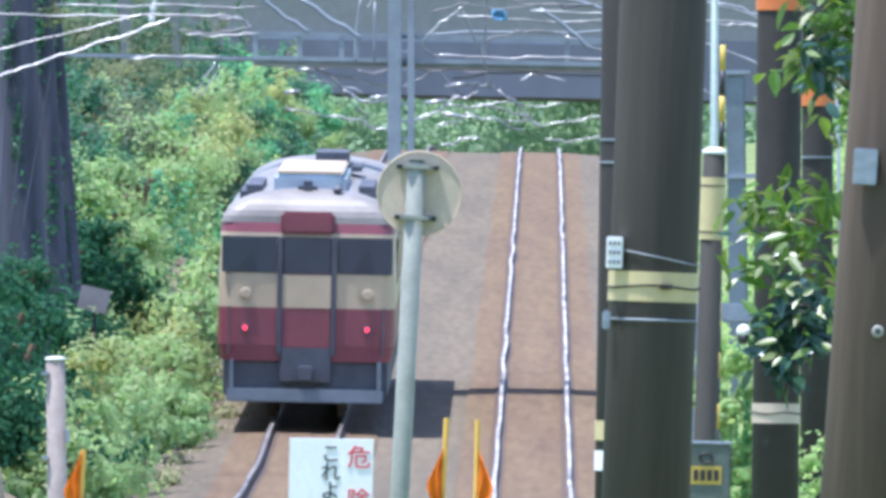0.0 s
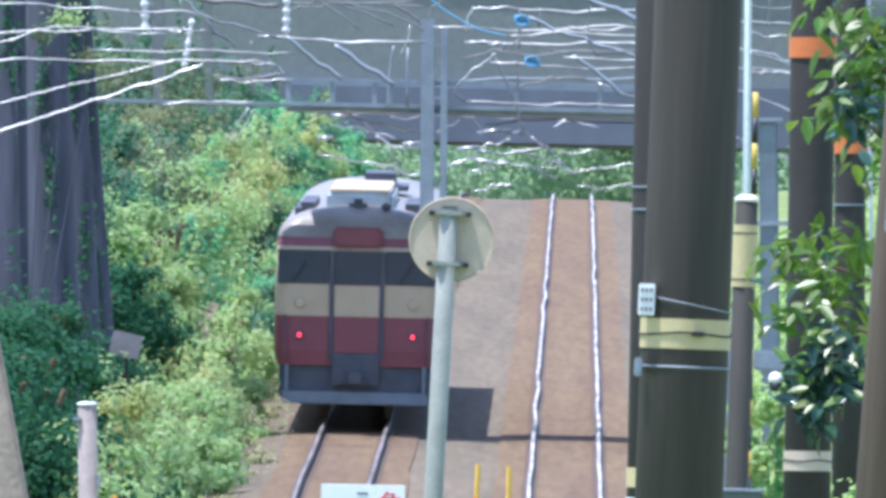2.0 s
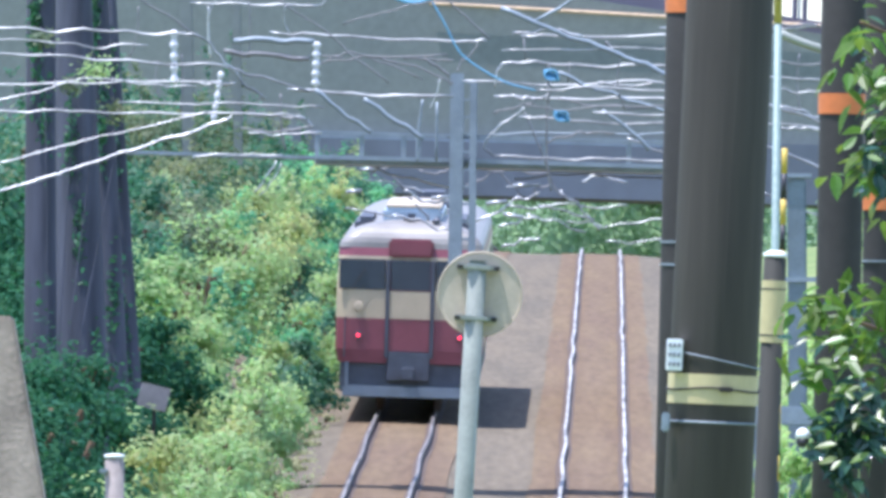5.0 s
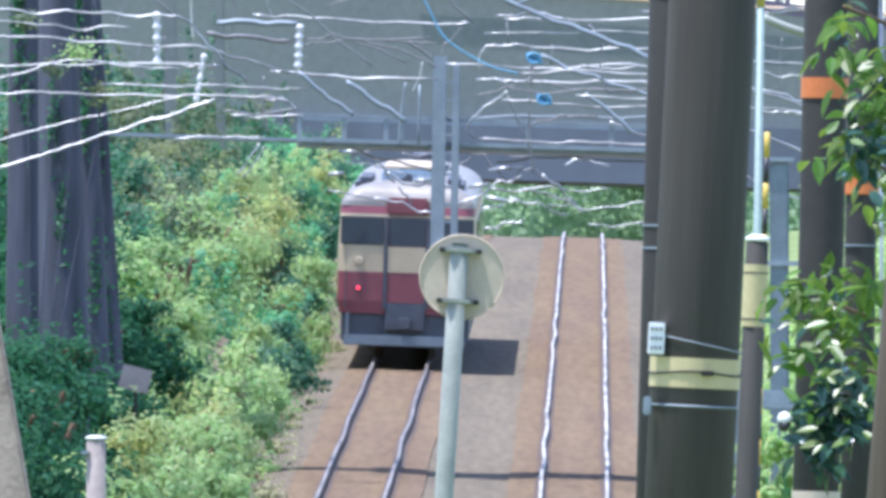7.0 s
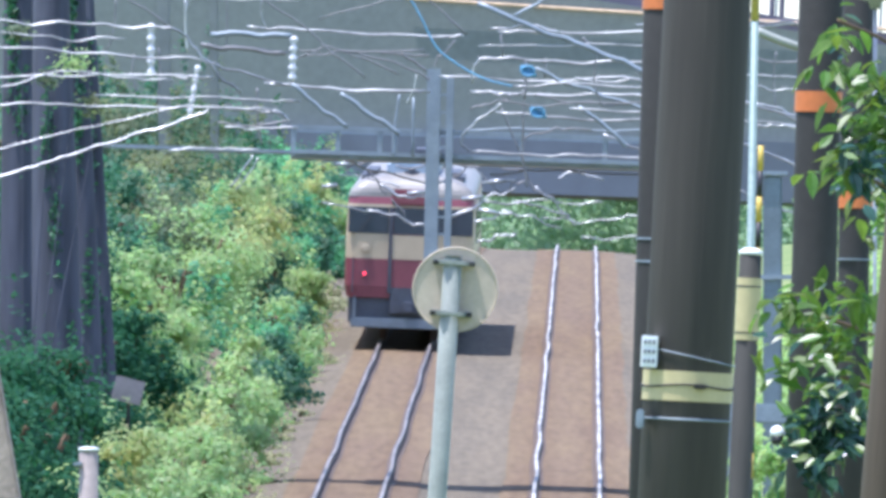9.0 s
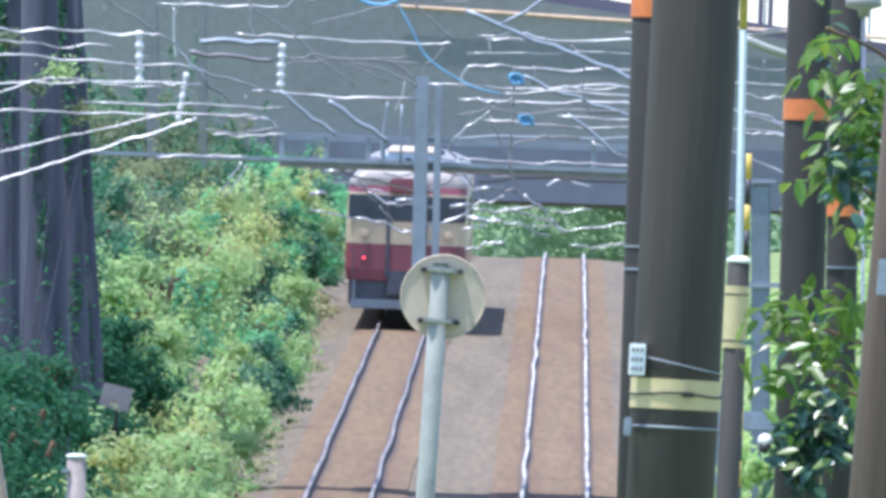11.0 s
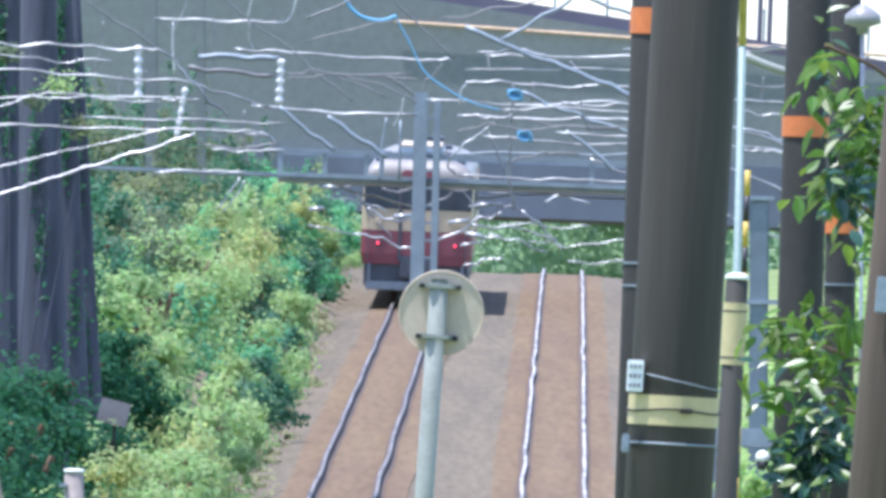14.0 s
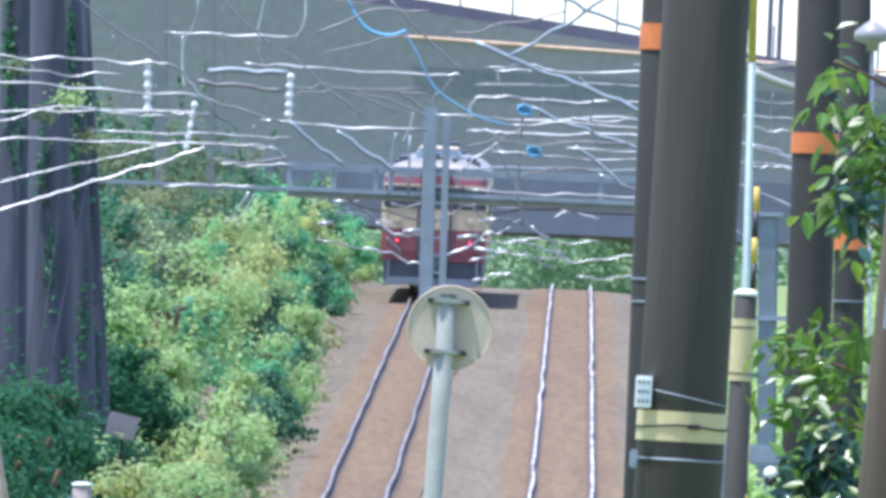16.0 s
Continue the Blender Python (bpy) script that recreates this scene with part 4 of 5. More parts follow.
def build_left_side():
    c = Vector((-4.875, 198.50, 2.677))
    b = thing("weathered_board", (c.x, c.y, ground_z(c.x, c.y) - 0.2), "small weathered grey board on a stub post among bushes", "sign")
    h = c.z - (ground_z(c.x, c.y) - 0.2)
    panel = part("panel", box(-0.22, 0.20, -0.02, 0.02, -0.17, 0.17, 0.01), mat("weathered_board", (0.27, 0.25, 0.25), 0.8), b)
    panel.matrix_basis = pose(0, -0.05, h, 0, 12, 8)
    part("post", box(-0.025, 0.025, 0.0, 0.05, 0, h + 0.05, 0.01), DARKPOLE, b)
    bush(c.x + 0.05, c.y - 1.0, 0.5, c.z - ground_z(c.x, c.y - 1.0) + 0.02, LEAF_Y, 905, 3000, 0.09, "bush", "sunlit bush growing up round a weathered board")
    # end of a stone wing wall
    lo, hi = Vector((-3.831, 118.00, 2.006)), Vector((-4.103, 118.00, 3.327))
    k = (hi.x - lo.x) / (hi.z - lo.z)
    w = thing("wing_wall", (hi.x, hi.y, -0.3), "buff stone wing wall with a raked end", "wall")
    top = hi.z + 0.3
    bm = bmesh.new()
    vs = []
    for y in (0.0, 0.45):
        vs += [bm.verts.new((-2.5, y, 0)), bm.verts.new((-k * top, y, 0)), bm.verts.new((0, y, top)), bm.verts.new((-2.5, y, top + 0.15))]
    for f in ((0, 1, 2, 3), (7, 6, 5, 4), (0, 4, 5, 1), (3, 2, 6, 7), (0, 3, 7, 4), (1, 5, 6, 2)):
        bm.faces.new([vs[i] for i in f])
    bmesh.ops.bevel(bm, geom=bm.edges[:], offset=0.02, segments=2, affect="EDGES")
    part("stonework", bm, mat("buff_stone", (0.42, 0.33, 0.27), 0.85, vary=0.35, scale=3, fine=20, bump=0.4), w)


build_right_side()
build_left_side()
build_cherry()


# ---- overhead line ----
def insulator(parent, a, b, r, n=5):
    """A string of porcelain discs from a to b."""
    a, b = Vector(a), Vector(b)
    rings = [(r * 0.35, 0)]
    l = (b - a).length
    for k in range(n):
        z = l * (k + 0.2) / n
        rings += [(r * 0.6, z), (r, z + l * 0.2 / n), (r * 0.95, z + l * 0.45 / n), (r * 0.6, z + l * 0.65 / n)]
    ob = smooth(part("insulator", turned(rings, 16), PORCELAIN, parent, "white porcelain insulator string"))
    ob.matrix_basis = leaning(a, b)
    return ob


def build_gantry():
    y = 235.0
    g = thing("line_gantry", (0, 0, 0), "blue-grey steel gantry over both tracks with hanging post", "gantry")
    zt, zb = 7.151, 6.747
    x0, x1 = -3.227, 3.835
    for yy in (y, y + 2.0):
        for z in (zt, zb):
            part("chord", box(x0, x1, yy - 0.06, yy + 0.06, z - 0.04, z + 0.04, 0.01), STEEL, g)
    for xa in (x0 + 0.04, -2.45, -1.75, -1.5, 0.6, 2.0, x1 - 0.04):
        part("lattice", box(xa - 0.04, xa + 0.04, y - 0.04, y + 0.04, zb, zt), STEEL, g)
    # unseen plate between the chords, added to widen the gantry's shadow
    part("shadow_plate", box(x0, x1, y + 0.07, y + 1.93, zb - 0.10, zb - 0.03), STEEL, g)
    # added tray that makes the shadow run on past the beam's left end
    part("shadow_tray", box(-6.6, x0, y + 0.4, y + 1.5, zb - 0.03, zb + 0.03), STEEL, g, "flat tray reaching to the mast in the trees, added to lengthen the gantry's shadow")
    part("mast", box(-6.9, -6.6, y + 0.2, y + 1.7, ground_z(-6.75, y) - 0.2, zt, 0.02), STEEL, g)
    for x in (x1 + 0.15,):
        part("mast", box(x - 0.15, x + 0.15, y - 0.15, y + 2.15, ground_z(x, y) - 0.2, zt + 0.5, 0.02), STEEL, g)
    lo, hi = Vector((-0.737, 234.80, 4.728)), Vector((-0.792, 234.80, 8.204))
    post = part("hanging_post", box(-0.21, 0.02, -0.05, 0.05, 0, (hi - lo).length, 0.01), STEEL, g, "broad flat hanging post")
    post.matrix_basis = leaning(lo, hi)
    post = part("hanging_post", box(0.12, 0.24, -0.05, 0.05, 0, (hi - lo).length - 0.1, 0.01), STEEL, g)
    post.matrix_basis = leaning(lo, hi)
    for k in range(12):
        z = (hi - lo).length * (k + 0.5) / 12
        part("batten", box(0.02, 0.12, -0.03, 0.03, z - 0.02, z + 0.02), STEEL, g).matrix_basis = leaning(lo, hi)

    # tubes, arms and span wires carried by the gantry: points, radius, material
    arms = (
        ([(-4.019, 234.00, 8.777), (-3.080, 234.00, 8.743), (-0.925, 234.00, 8.741), (-0.410, 234.00, 8.745)], 0.024, WIRE),
        ([(-3.697, 234.00, 7.845), (-2.383, 234.00, 7.789), (-0.932, 234.00, 7.804)], 0.029, WIRE),
        ([(-0.277, 234.00, 7.814), (0.894, 234.00, 7.836), (3.702, 234.00, 7.881)], 0.025, WIRE),
        ([(-0.197, 231.00, 9.203), (0.931, 231.00, 8.789), (1.870, 231.00, 8.460), (2.574, 231.00, 8.212), (3.748, 231.00, 7.800)], 0.047, STEEL),
        ([(0.147, 233.00, 8.808), (1.312, 233.00, 8.839), (3.735, 233.00, 8.906)], 0.022, WIRE),
        ([(-0.254, 233.00, 7.951), (-0.203, 233.00, 8.280), (0.027, 233.00, 8.364), (0.679, 233.00, 8.383), (2.079, 233.00, 8.359), (3.665, 233.00, 8.353)], 0.025, WIRE),
        ([(-0.803, 234.00, 8.063), (0.415, 234.00, 8.068), (2.568, 234.00, 8.123), (3.784, 234.00, 8.147)], 0.019, WIRE),
        ([(0.158, 233.00, 7.475), (1.560, 233.00, 7.423), (3.798, 233.00, 7.426)], 0.022, WIRE),
        ([(-0.232, 232.00, 6.796), (0.928, 232.00, 6.800), (2.136, 232.00, 6.796), (3.714, 232.00, 6.826)], 0.022, WIRE),
        ([(-0.261, 232.00, 6.805), (-0.398, 232.00, 6.966), (-0.294, 232.00, 7.156), (-0.026, 232.00, 7.409), (0.244, 232.00, 7.606)], 0.022, WIRE),
        ([(0.597, 233.00, 7.027), (0.917, 233.00, 7.171), (1.287, 233.00, 7.252), (1.754, 233.00, 7.245)], 0.019, CABLE),
        ([(1.943, 233.00, 7.178), (2.511, 233.00, 6.979), (3.645, 233.00, 6.654)], 0.020, WIRE),
        ([(0.775, 232.00, 8.205), (1.531, 232.00, 7.912), (2.377, 232.00, 7.670), (3.601, 232.00, 7.305)], 0.034, STEEL),
        ([(-3.215, 233.00, 7.824), (-2.733, 233.00, 7.444), (-2.272, 233.00, 7.146)], 0.038, STEEL),
        ([(-2.417, 233.00, 7.700), (-1.889, 233.00, 7.349), (-1.410, 233.00, 7.062)], 0.043, STEEL),
        ([(-2.400, 233.00, 8.391), (-1.837, 233.00, 8.303), (-1.080, 233.00, 8.056), (-0.938, 233.00, 8.015)], 0.019, CABLE),
        ([(-3.127, 232.00, 8.223), (-2.763, 232.00, 8.406), (-2.297, 232.00, 8.370), (-1.446, 232.00, 8.017)], 0.017, CABLE),
        ([(-1.618, 232.00, 9.867), (-0.941, 232.00, 9.246), (-0.361, 232.00, 8.714)], 0.019, CABLE),
        ([(-0.545, 233.00, 8.638), (-0.812, 233.00, 8.347), (-0.881, 233.00, 8.204)], 0.019, CABLE),
        ([(1.985, 231.00, 10.083), (1.178, 231.00, 9.494), (0.367, 231.00, 8.996)], 0.031, STEEL),
        ([(1.062, 231.00, 10.044), (1.814, 231.00, 9.752), (2.564, 231.00, 9.535), (3.590, 231.00, 9.320)], 0.034, STEEL),
        ([(0.635, 233.00, 8.316), (0.620, 233.00, 7.569), (0.636, 233.00, 6.777), (0.723, 233.00, 6.267)], 0.022, CABLE),
        ([(0.249, 234.00, 7.574), (0.507, 234.00, 7.023), (0.769, 234.00, 6.378), (1.061, 234.00, 6.110)], 0.019, CABLE),
        ([(-4.114, 230.00, 6.060), (-3.940, 230.00, 6.298), (-3.768, 230.00, 6.582)], 0.019, WIRE),
        ([(-4.038, 230.00, 5.999), (-3.828, 230.00, 6.257), (-3.692, 230.00, 6.539)], 0.014, WIRE),
        ([(-5.327, 233.00, 9.198), (-4.114, 233.00, 9.213), (-3.182, 233.00, 9.216)], 0.022, WIRE),
        ([(-4.791, 233.00, 9.762), (-4.822, 233.00, 9.388), (-5.036, 233.00, 8.959)], 0.020, WIRE),
        ([(-3.678, 233.00, 9.903), (-3.738, 233.00, 9.574), (-3.791, 233.00, 9.292)], 0.018, WIRE),
        ([(-3.026, 233.00, 9.931), (-3.024, 233.00, 9.465), (-3.181, 233.00, 9.197)], 0.020, WIRE),
        ([(-0.167, 231.00, 8.511), (1.309, 231.00, 8.593), (3.620, 231.00, 8.618)], 0.014, WIRE),
        ([(0.414, 230.00, 7.848), (1.424, 230.00, 7.910), (3.634, 230.00, 7.912)], 0.020, WIRE),
        ([(0.241, 231.00, 7.622), (0.983, 231.00, 7.580), (2.550, 231.00, 7.703), (3.659, 231.00, 7.704)], 0.016, CABLE),
        ([(1.349, 230.00, 7.520), (2.500, 230.00, 7.514), (3.652, 230.00, 7.499)], 0.020, WIRE),
        ([(-0.297, 234.60, 7.187), (1.390, 234.60, 7.288), (3.737, 234.60, 7.304)], 0.022, STEEL),
        ([(0.111, 237.00, 6.511), (1.434, 237.00, 6.624), (3.810, 237.00, 6.537)], 0.018, CABLE),
        ([(1.778, 231.00, 8.456), (1.751, 231.00, 7.992), (1.908, 231.00, 7.564)], 0.018, CABLE),
        ([(0.195, 233.00, 8.782), (0.250, 233.00, 8.374)], 0.016, CABLE),
        ([(0.958, 233.00, 8.404), (0.953, 233.00, 8.068)], 0.020, CABLE),
        ([(-1.449, 234.70, 7.750), (-1.516, 234.70, 7.137), (-1.517, 234.70, 6.714)], 0.026, STEEL),
        ([(-1.212, 234.70, 7.714), (-1.198, 234.70, 6.728)], 0.026, STEEL),
        ([(-2.363, 237.00, 6.670), (-1.786, 237.00, 6.486), (-0.973, 237.00, 6.331)], 0.022, WIRE),
        ([(-3.036, 232.00, 8.274), (-2.389, 232.00, 8.348), (-1.046, 232.00, 8.443)], 0.018, CABLE),
        ([(-4.598, 231.00, 8.321), (-3.859, 231.00, 8.334), (-2.749, 231.00, 8.326)], 0.016, CABLE),
        ([(-1.163, 231.00, 8.006), (-1.199, 231.00, 7.773), (-1.309, 231.00, 7.537)], 0.016, WIRE),
        ([(-2.760, 230.00, 8.835), (-2.033, 230.00, 9.069), (-1.304, 230.00, 9.247)], 0.014, CABLE),
        ([(-0.569, 230.00, 9.297), (0.069, 230.00, 9.435), (1.253, 230.00, 9.744)], 0.018, CABLE),
        ([(0.006, 231.00, 8.796), (0.696, 231.00, 8.872), (1.163, 231.00, 8.772)], 0.026, WIRE),
        ([(-0.012, 241.00, 6.116), (0.809, 241.00, 6.084), (1.492, 241.00, 5.920)], 0.022, WIRE),
        ([(1.271, 241.00, 6.557), (1.555, 241.00, 6.695), (2.043, 241.00, 6.561)], 0.022, WIRE),
        ([(-4.703, 231.00, 8.374), (-4.039, 231.00, 8.308), (-3.312, 231.00, 8.284)], 0.040, CABLE),
        ([(-4.544, 231.00, 8.539), (-3.918, 231.00, 8.577), (-3.224, 231.00, 8.565)], 0.050, STEEL),
        ([(-4.976, 231.00, 9.091), (-4.964, 231.00, 8.642), (-4.922, 231.00, 8.247)], 0.022, WIRE),
        ([(-4.326, 231.00, 9.196), (-4.286, 231.00, 8.867), (-4.289, 231.00, 8.272)], 0.018, CABLE),
        ([(-3.723, 231.00, 9.153), (-3.732, 231.00, 8.888), (-3.645, 231.00, 8.694)], 0.018, WIRE),
        ([(-6.117, 231.00, 9.059), (-6.132, 231.00, 8.596), (-6.248, 231.00, 8.195)], 0.018, CABLE),
        ([(-5.111, 231.00, 7.830), (-4.748, 231.00, 7.844), (-4.516, 231.00, 7.840)], 0.024, WIRE),
        ([(-5.785, 231.00, 8.180), (-5.806, 231.00, 7.882), (-5.740, 231.00, 7.554)], 0.018, CABLE),
        ([(-3.751, 231.00, 7.698), (-3.733, 231.00, 7.236), (-3.648, 231.00, 6.777)], 0.024, CABLE),
        ([(-5.393, 231.00, 8.294), (-5.355, 231.00, 7.833), (-5.390, 231.00, 7.369)], 0.020, CABLE),
        ([(-4.388, 231.00, 7.111), (-3.793, 231.00, 7.089), (-3.202, 231.00, 7.178)], 0.022, CABLE),
        ([(-1.762, 232.00, 8.356), (-1.365, 232.00, 8.385), (-0.952, 232.00, 8.348)], 0.020, CABLE),
        ([(-1.431, 232.00, 8.376), (-1.193, 232.00, 8.233), (-1.008, 232.00, 8.094)], 0.026, CABLE),
        ([(1.519, 232.00, 7.596), (1.927, 232.00, 7.347), (2.307, 232.00, 6.964)], 0.036, STEEL),
        ([(1.435, 232.00, 8.057), (1.966, 232.00, 8.038), (2.396, 232.00, 8.069)], 0.020, WIRE),
        ([(0.783, 232.00, 7.766), (1.583, 232.00, 7.665), (2.432, 232.00, 7.659)], 0.018, CABLE),
        ([(0.615, 232.00, 8.324), (0.637, 232.00, 8.092), (0.626, 232.00, 7.694)], 0.026, CABLE),
        ([(1.541, 232.00, 8.725), (1.645, 232.00, 8.630), (1.614, 232.00, 8.562)], 0.034, CABLE),
        ([(0.018, 232.00, 7.802), (0.385, 232.00, 7.751), (0.648, 232.00, 7.827)], 0.024, WIRE),
        ([(-0.268, 232.00, 7.493), (-0.007, 232.00, 7.602), (0.420, 232.00, 7.699)], 0.018, CABLE),
    )
    for pts, r, mt in arms:
        smooth(part("arm" if r > 0.03 else "span_wire", tube(uneven(curve_points(pts), 0.065, pts[0][0]), r * (0.8 if r < 0.03 else 0.9)), mt, g))
    # low registration arms seen above the crest
    low = (
        ([(-0.535, 243.00, 5.859), (0.130, 243.00, 6.219), (0.561, 243.00, 6.393)], 0.028), ([(-1.997, 243.00, 5.913), (-1.409, 243.00, 5.812), (-0.967, 243.00, 5.705)], 0.026), ([(-2.780, 243.00, 6.026), (-1.996, 243.00, 5.894)], 0.019),
        ([(-0.080, 243.00, 5.441), (0.256, 243.00, 5.543), (0.595, 243.00, 5.596)], 0.028), ([(-0.143, 243.00, 5.779), (0.241, 243.00, 5.912), (0.530, 243.00, 5.963)], 0.026), ([(-1.773, 243.00, 6.361), (-1.427, 243.00, 6.230), (-0.959, 243.00, 6.201)], 0.032),
        ([(-0.026, 243.00, 6.465), (0.555, 243.00, 6.529)], 0.026), ([(0.522, 243.00, 6.167), (1.300, 243.00, 6.172), (2.077, 243.00, 6.205)], 0.019), ([(1.020, 243.00, 5.897), (1.799, 243.00, 5.862), (2.668, 243.00, 6.016), (3.927, 243.00, 6.168)], 0.017),
        ([(-2.510, 243.00, 6.524), (-1.923, 243.00, 6.452), (-1.431, 243.00, 6.327)], 0.017), ([(1.714, 243.00, 5.586), (2.492, 243.00, 5.600), (4.047, 243.00, 5.638)], 0.017), ([(0.900, 243.00, 6.427), (1.252, 243.00, 6.150), (1.609, 243.00, 5.776)], 0.023),
        ([(0.334, 243.00, 6.013), (0.825, 243.00, 5.889), (1.368, 243.00, 5.717)], 0.019),
    )
    for pts, r in low:
        smooth(part("registration_arm", tube(uneven(curve_points(pts), 0.09, pts[0][0]), r * 0.75), WIRE, g))
    for a, b in (((-0.364, 243.00, 6.167), (0.006, 243.00, 6.222)), ((0.094, 243.00, 6.484), (0.376, 243.00, 6.516)), ((-0.069, 243.00, 6.001), (0.291, 243.00, 5.947)), ((-1.310, 243.00, 6.235), (-1.004, 243.00, 6.268)), ((-2.546, 243.00, 6.689), (-2.274, 243.00, 6.710)), ((-2.777, 243.00, 6.296), (-2.506, 243.00, 6.333))):
        smooth(part("registration_arm", tube(uneven([a, b], 0.05, a[0]), 0.034), WIRE, g))
    for pts in ([(-1.970, 243.00, 6.579), (-1.814, 243.00, 6.412), (-1.631, 243.00, 6.197)], [(-2.418, 243.00, 6.610), (-2.076, 243.00, 6.739), (-1.781, 243.00, 6.801)], [(-1.529, 243.00, 6.712), (-1.181, 243.00, 6.688), (-0.887, 243.00, 6.790)], [(-1.578, 243.00, 6.124), (-1.373, 243.00, 5.960), (-1.343, 243.00, 5.837)], [(-0.295, 243.00, 6.875), (-0.037, 243.00, 6.638), (0.276, 243.00, 6.303)], [(-0.821, 243.00, 6.405), (-0.433, 243.00, 6.621), (-0.197, 243.00, 6.904)], [(-0.588, 243.00, 6.763), (0.008, 243.00, 6.764), (0.704, 243.00, 6.719)], [(0.424, 243.00, 6.310), (0.517, 243.00, 6.463), (0.713, 243.00, 6.521)]):
        smooth(part("tie_cable", tube(uneven(curve_points(pts), 0.08, pts[0][0]), 0.017), CABLE, g))
    for a, b, r in (((-5.491, 231.00, 7.792), (-5.531, 231.00, 8.716), 0.047), ((-3.189, 231.00, 7.808), (-3.185, 231.00, 8.585), 0.047), ((-4.846, 231.00, 7.200), (-4.726, 231.00, 8.056), 0.034)):
        insulator(g, a, b, r * 1.5, 5)
    rope = thing("blue_rope", (0, 0, 0), "bright blue rope coiled over the span wires", "rope")
    smooth(part("strand", tube(curve_points([(-2.335, 231.00, 9.898), (-2.153, 231.00, 9.536), (-1.912, 231.00, 9.315), (-1.586, 231.00, 9.255), (-1.331, 231.00, 9.340)]), 0.030), BLUEROPE, rope))
    smooth(part("strand", tube(curve_points([(-1.359, 231.00, 9.338), (-1.110, 231.00, 8.933), (-0.859, 231.00, 8.481), (-0.524, 231.00, 8.218), (-0.052, 231.00, 7.980), (0.415, 231.00, 7.870)]), 0.015), BLUEROPE, rope))
    for c in ((0.849, 231.00, 7.463), (0.663, 231.00, 8.130)):
        bm = bmesh.new()
        for k in range(5):
            tube(curve_points([(c[0] + 0.11 * cos(t + k) * (1 + 0.2 * k / 5), c[1] + 0.03 * k, c[2] + 0.08 * sin(t + 0.6 * k)) for t in np.linspace(0, 5.5, 9)]), 0.018, 6, bm)
        smooth(part("coil", bm, BLUEROPE, rope))


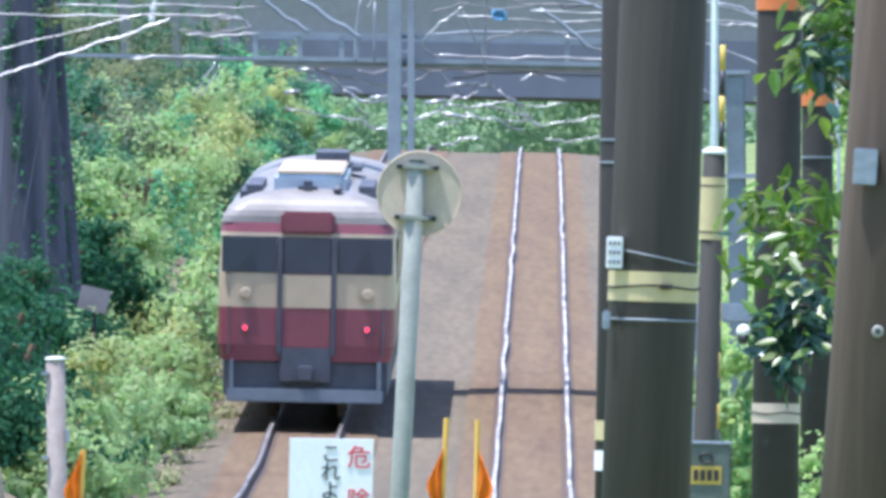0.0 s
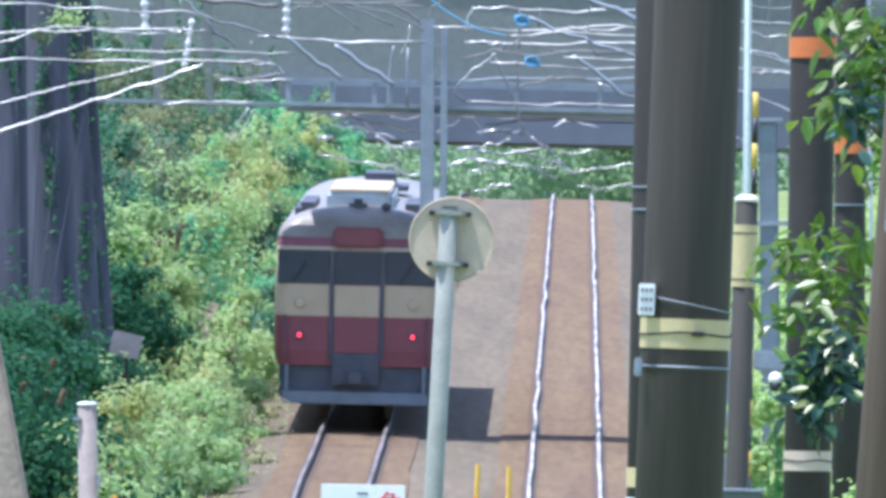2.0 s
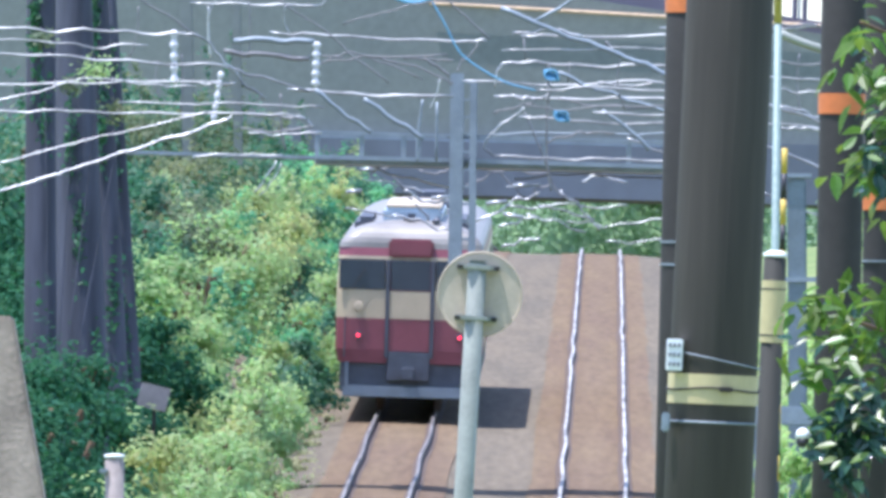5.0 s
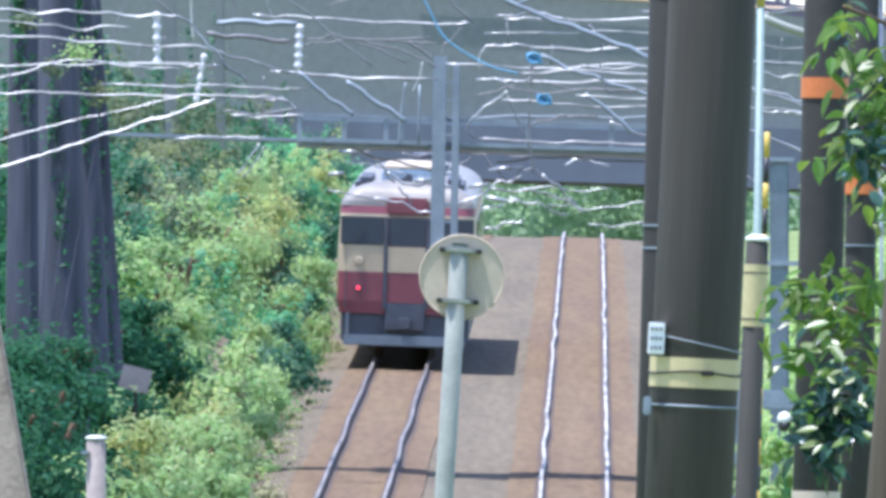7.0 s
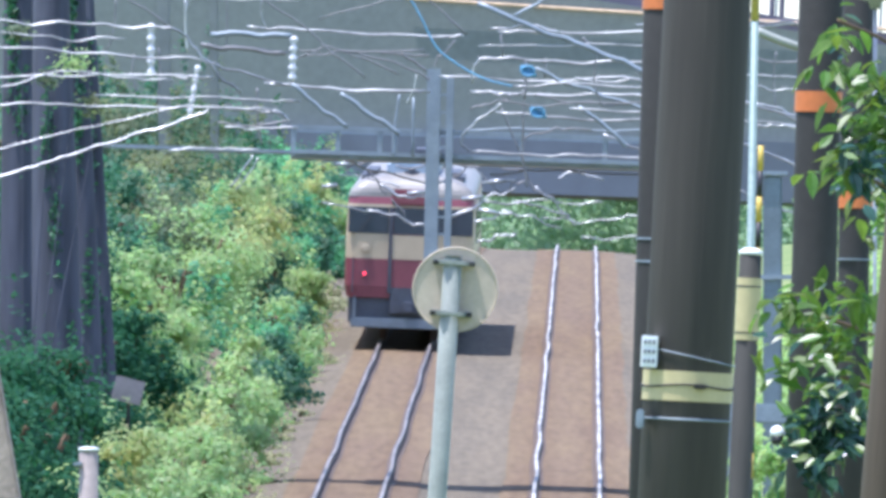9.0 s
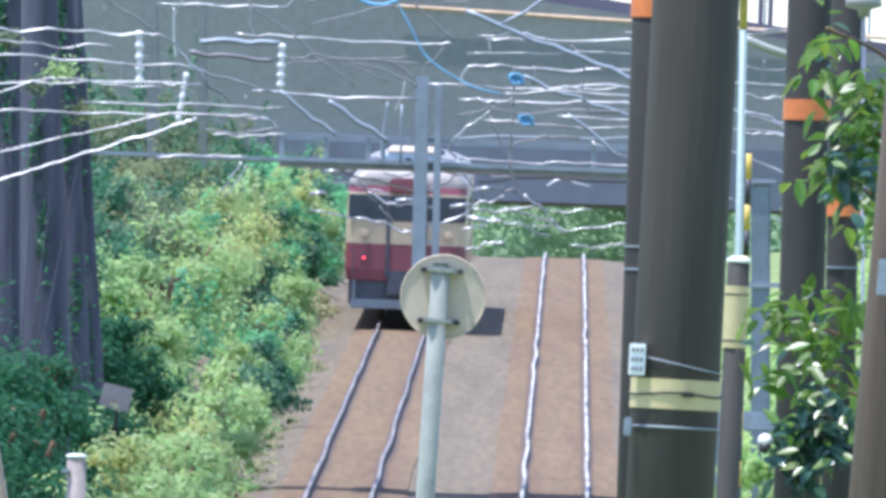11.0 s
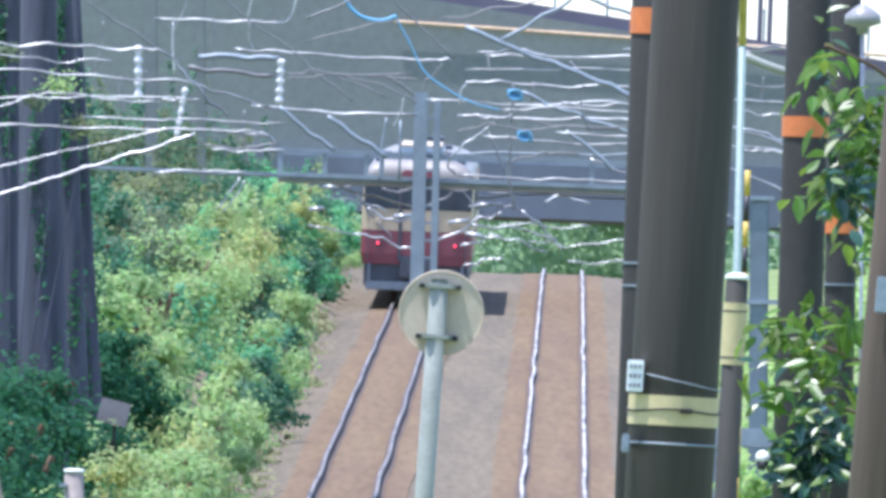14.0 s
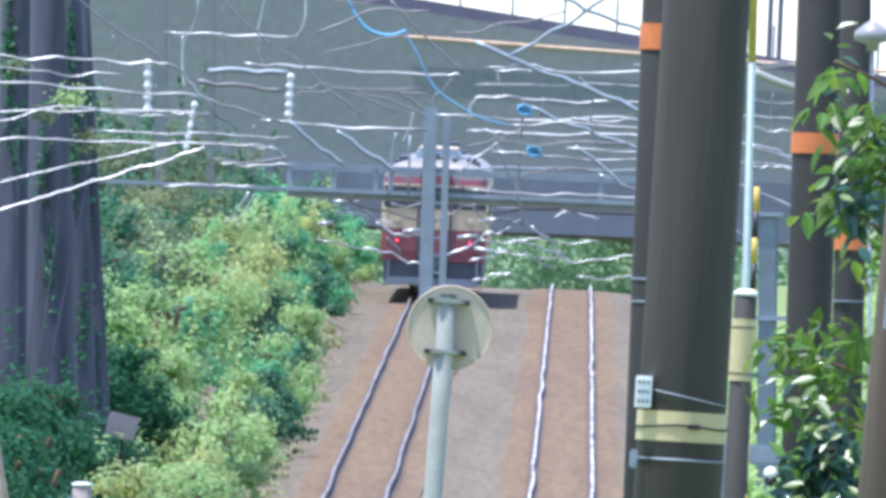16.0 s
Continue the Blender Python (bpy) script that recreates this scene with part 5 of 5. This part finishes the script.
def build_wires():
    lines = (
        ([(-8.730, 206.00, 7.968), (-7.081, 206.00, 7.981), (-6.256, 206.00, 7.983), (-5.018, 206.00, 7.962), (-4.565, 206.00, 7.957), (-4.335, 206.00, 7.801), (-4.049, 206.00, 7.467), (-3.578, 206.00, 7.075)], 0.024, WIRE),
        ([(-8.712, 206.00, 7.556), (-7.064, 206.00, 7.585), (-5.827, 206.00, 7.581), (-4.340, 206.00, 7.537), (-3.757, 206.00, 7.397), (-2.924, 206.00, 7.202)], 0.022, WIRE),
        ([(-8.679, 205.00, 7.737), (-7.040, 205.00, 7.791), (-6.053, 205.00, 7.751), (-5.275, 205.00, 7.785)], 0.014, WIRE),
        ([(-8.654, 205.00, 7.147), (-7.014, 205.00, 7.185), (-5.374, 205.00, 7.222), (-3.980, 205.00, 7.266)], 0.018, WIRE),
        ([(-8.679, 206.00, 6.774), (-7.030, 206.00, 6.795), (-5.793, 206.00, 6.799), (-4.063, 206.00, 6.832), (-3.073, 206.00, 6.825), (-2.903, 206.00, 6.725)], 0.022, WIRE),
        ([(-8.359, 200.00, 5.097), (-6.781, 200.00, 5.645), (-5.992, 200.00, 5.919), (-4.967, 200.00, 6.283), (-4.178, 200.00, 6.557), (-3.927, 200.00, 6.688)], 0.027, WIRE),
        ([(-8.423, 201.00, 5.615), (-6.832, 201.00, 6.061), (-6.197, 201.00, 6.249), (-5.241, 201.00, 6.492), (-4.207, 201.00, 6.777)], 0.014, WIRE),
        ([(-8.501, 202.00, 6.469), (-6.905, 202.00, 6.966), (-6.105, 202.00, 7.186), (-5.294, 202.00, 7.140), (-4.486, 202.00, 7.142)], 0.015, WIRE),
        ([(-5.718, 206.00, 6.967), (-3.574, 206.00, 6.985), (-2.708, 206.00, 6.981)], 0.018, WIRE),
        ([(-3.834, 207.00, 6.854), (-3.087, 207.00, 6.836), (-2.875, 207.00, 6.713)], 0.021, WIRE),
        ([(-3.823, 207.00, 6.589), (-3.408, 207.00, 6.582), (-2.746, 207.00, 6.619)], 0.018, WIRE),
        ([(-4.635, 207.00, 6.215), (-3.974, 207.00, 6.251), (-3.312, 207.00, 6.280)], 0.018, WIRE),
        ([(-6.335, 207.00, 9.134), (-5.481, 207.00, 8.549), (-4.628, 207.00, 7.989)], 0.018, CABLE),
        ([(-4.098, 207.00, 9.147), (-3.325, 207.00, 8.517), (-2.469, 207.00, 7.891), (-1.785, 207.00, 7.381)], 0.016, CABLE),
        ([(-2.487, 206.00, 8.541), (-2.001, 206.00, 8.751), (-1.514, 206.00, 8.937), (-0.853, 206.00, 8.924)], 0.021, CABLE),
        ([(2.498, 240.00, 9.188), (4.608, 240.00, 9.260), (5.568, 240.00, 9.282)], 0.024, WIRE),
        ([(2.533, 240.00, 8.373), (4.646, 240.00, 8.396), (5.608, 240.00, 8.361)], 0.024, WIRE),
        ([(3.790, 240.00, 8.187), (4.571, 240.00, 7.903), (5.643, 240.00, 7.546)], 0.034, WIRE),
        ([(3.814, 240.00, 7.611), (4.584, 240.00, 7.587), (5.642, 240.00, 7.565)], 0.020, WIRE),
        ([(3.821, 240.00, 7.467), (4.604, 240.00, 7.136), (5.678, 240.00, 6.730)], 0.026, WIRE),
        ([(4.345, 240.00, 6.452), (4.737, 240.00, 6.258), (5.711, 240.00, 5.954)], 0.022, WIRE),
        ([(-3.037, 208.00, 9.224), (-1.865, 208.00, 9.083), (-1.206, 208.00, 9.236)], 0.014, CABLE),
        ([(4.545, 240.00, 8.694), (5.091, 240.00, 8.622), (5.318, 240.00, 8.713)], 0.020, CABLE),
        ([(4.528, 240.00, 8.223), (4.930, 240.00, 8.165), (5.360, 240.00, 8.198)], 0.020, WIRE),
        ([(4.602, 240.00, 7.549), (4.946, 240.00, 7.523), (5.289, 240.00, 7.554)], 0.030, WIRE),
        ([(4.892, 240.00, 8.817), (4.868, 240.00, 8.358), (4.927, 240.00, 7.843)], 0.020, CABLE),
        ([(4.529, 240.00, 9.325), (4.903, 240.00, 9.299), (5.332, 240.00, 9.321)], 0.026, CABLE),
        ([(4.564, 240.00, 7.920), (4.938, 240.00, 7.844), (5.342, 240.00, 7.727)], 0.030, WIRE),
    )
    for pts, r, mt in lines:
        tagged(smooth(part("overhead_wire", tube(uneven(curve_points(pts), 0.07, pts[0][2]), r * 0.78), mt)), "bright bare overhead wire beside the gantry" if mt is WIRE else "dull grey slanting overhead cable", "wire", "overhead wires")
    # far masts in front of the bridge
    for lo, hi, w, d in (((-7.416, 330.00, 7.390), (-7.716, 330.00, 13.455), 0.42, 0), ((-6.554, 345.00, 7.655), (-6.826, 345.00, 13.997), 0.30, 0), ((-9.815, 340.00, 7.439), (-10.260, 340.00, 13.682), 0.26, 0)):
        lo, hi = Vector(lo), Vector(hi)
        a = along(lo, hi, ground_z(lo.x, lo.y) - 0.3)
        b = along(lo, hi, hi.z)
        m_ = thing("line_mast", leaning(a, b), "grey steel line mast standing before the bridge", "mast", "line masts")
        part("shaft", box(-w * 0.36, w * 0.36, -0.15, 0.15, 0, (b - a).length, 0.02), GIRDER, m_)


build_gantry()
build_wires()

# ---- bridge ----
def build_bridge():
    y = 560.0
    br = thing("road_bridge", (0, y, 0), "grey steel road bridge crossing over the railway", "bridge")
    low, x0, x1 = 13.392, -24.0, 30.0
    top = lambda x: 18.55 + 0.12 * (6.01 - x)

    def slab(name, y0, y1, bottom, upper, material, label):
        bm = bmesh.new()
        vs = []
        for yy in (y0, y1):
            vs += [bm.verts.new((x0, yy, bottom(x0))), bm.verts.new((x1, yy, bottom(x1))), bm.verts.new((x1, yy, upper(x1))), bm.verts.new((x0, yy, upper(x0)))]
        for f in ((0, 1, 2, 3), (7, 6, 5, 4), (0, 4, 5, 1), (3, 2, 6, 7), (0, 3, 7, 4), (1, 5, 6, 2)):
            bm.faces.new([vs[i] for i in f])
        return part(name, bm, material, br, label)

    slab("girder", 0, 9, lambda x: low, top, GIRDER, "grey-green plate girder")
    slab("parapet", 0.1, 0.4, lambda x: top(x) + 0.004, lambda x: top(x) + 0.48, PARAPET, "dark parapet")
    # solid band; the shade under the deck is put into its dark colour
    part("deck_edge", box(x0, x1, -0.6, 9.6, low - 2.4, low - 0.01), mat("deck_shadow_steel", (0.13, 0.15, 0.19), 0.7, vary=0.2, scale=0.7), br, "dark blue-grey cross girders under the deck, their shade put into the colour")
    part("pipe", tube([(-3.3, -0.2, 18.57), (x1, -0.2, 18.57 - 0.029 * (x1 + 3.3))], 0.07), mat("buff_pipe", (0.62, 0.45, 0.30), 0.5), br, "buff pipe along the girder")
    for k in range(26):
        x = x0 + 2.08 * k
        part("rail_post", box(x - 0.05, x + 0.05, 0.2, 0.3, top(x) + 0.46, top(x) + 1.75), STEEL, br)
    for px_ in (11.2, 11.6):
        part("lamp_post", tube([(px_, 1.0, top(px_) - 0.1), (px_, 1.0, top(px_) + 5.0)], 0.10, 8), PARAPET, br)
    for x in (-17, 24):
        part("abutment", box(x - 5, x + 5, 0.2, 8.8, 2.0, low - 2.4), CONCRETE, br)


build_bridge()


def motions():
    rows = []
    for i in range(33):
        t = i / 2
        y = 220.0 + (8.0 * t + 0.175 * t * t if t < 4 else 34.8 + 9.35 * (t - 4))
        sway = float(np.interp(t, (0, 3, 7, 9, 12.5, 16), (-0.05, -0.01, 0.06, 0.04, -0.02, 0.0)))
        za, zb = rail_z(y), rail_z(y + 21.3)
        rows.append((t, pose(LEFT_TRACK[0] + LEFT_TRACK[1] * y + sway, y, za, math.degrees(math.atan((zb - za) / 21.3)), 0, -math.degrees(math.atan(LEFT_TRACK[1])))))
    walk(railcar, rows)


motions()
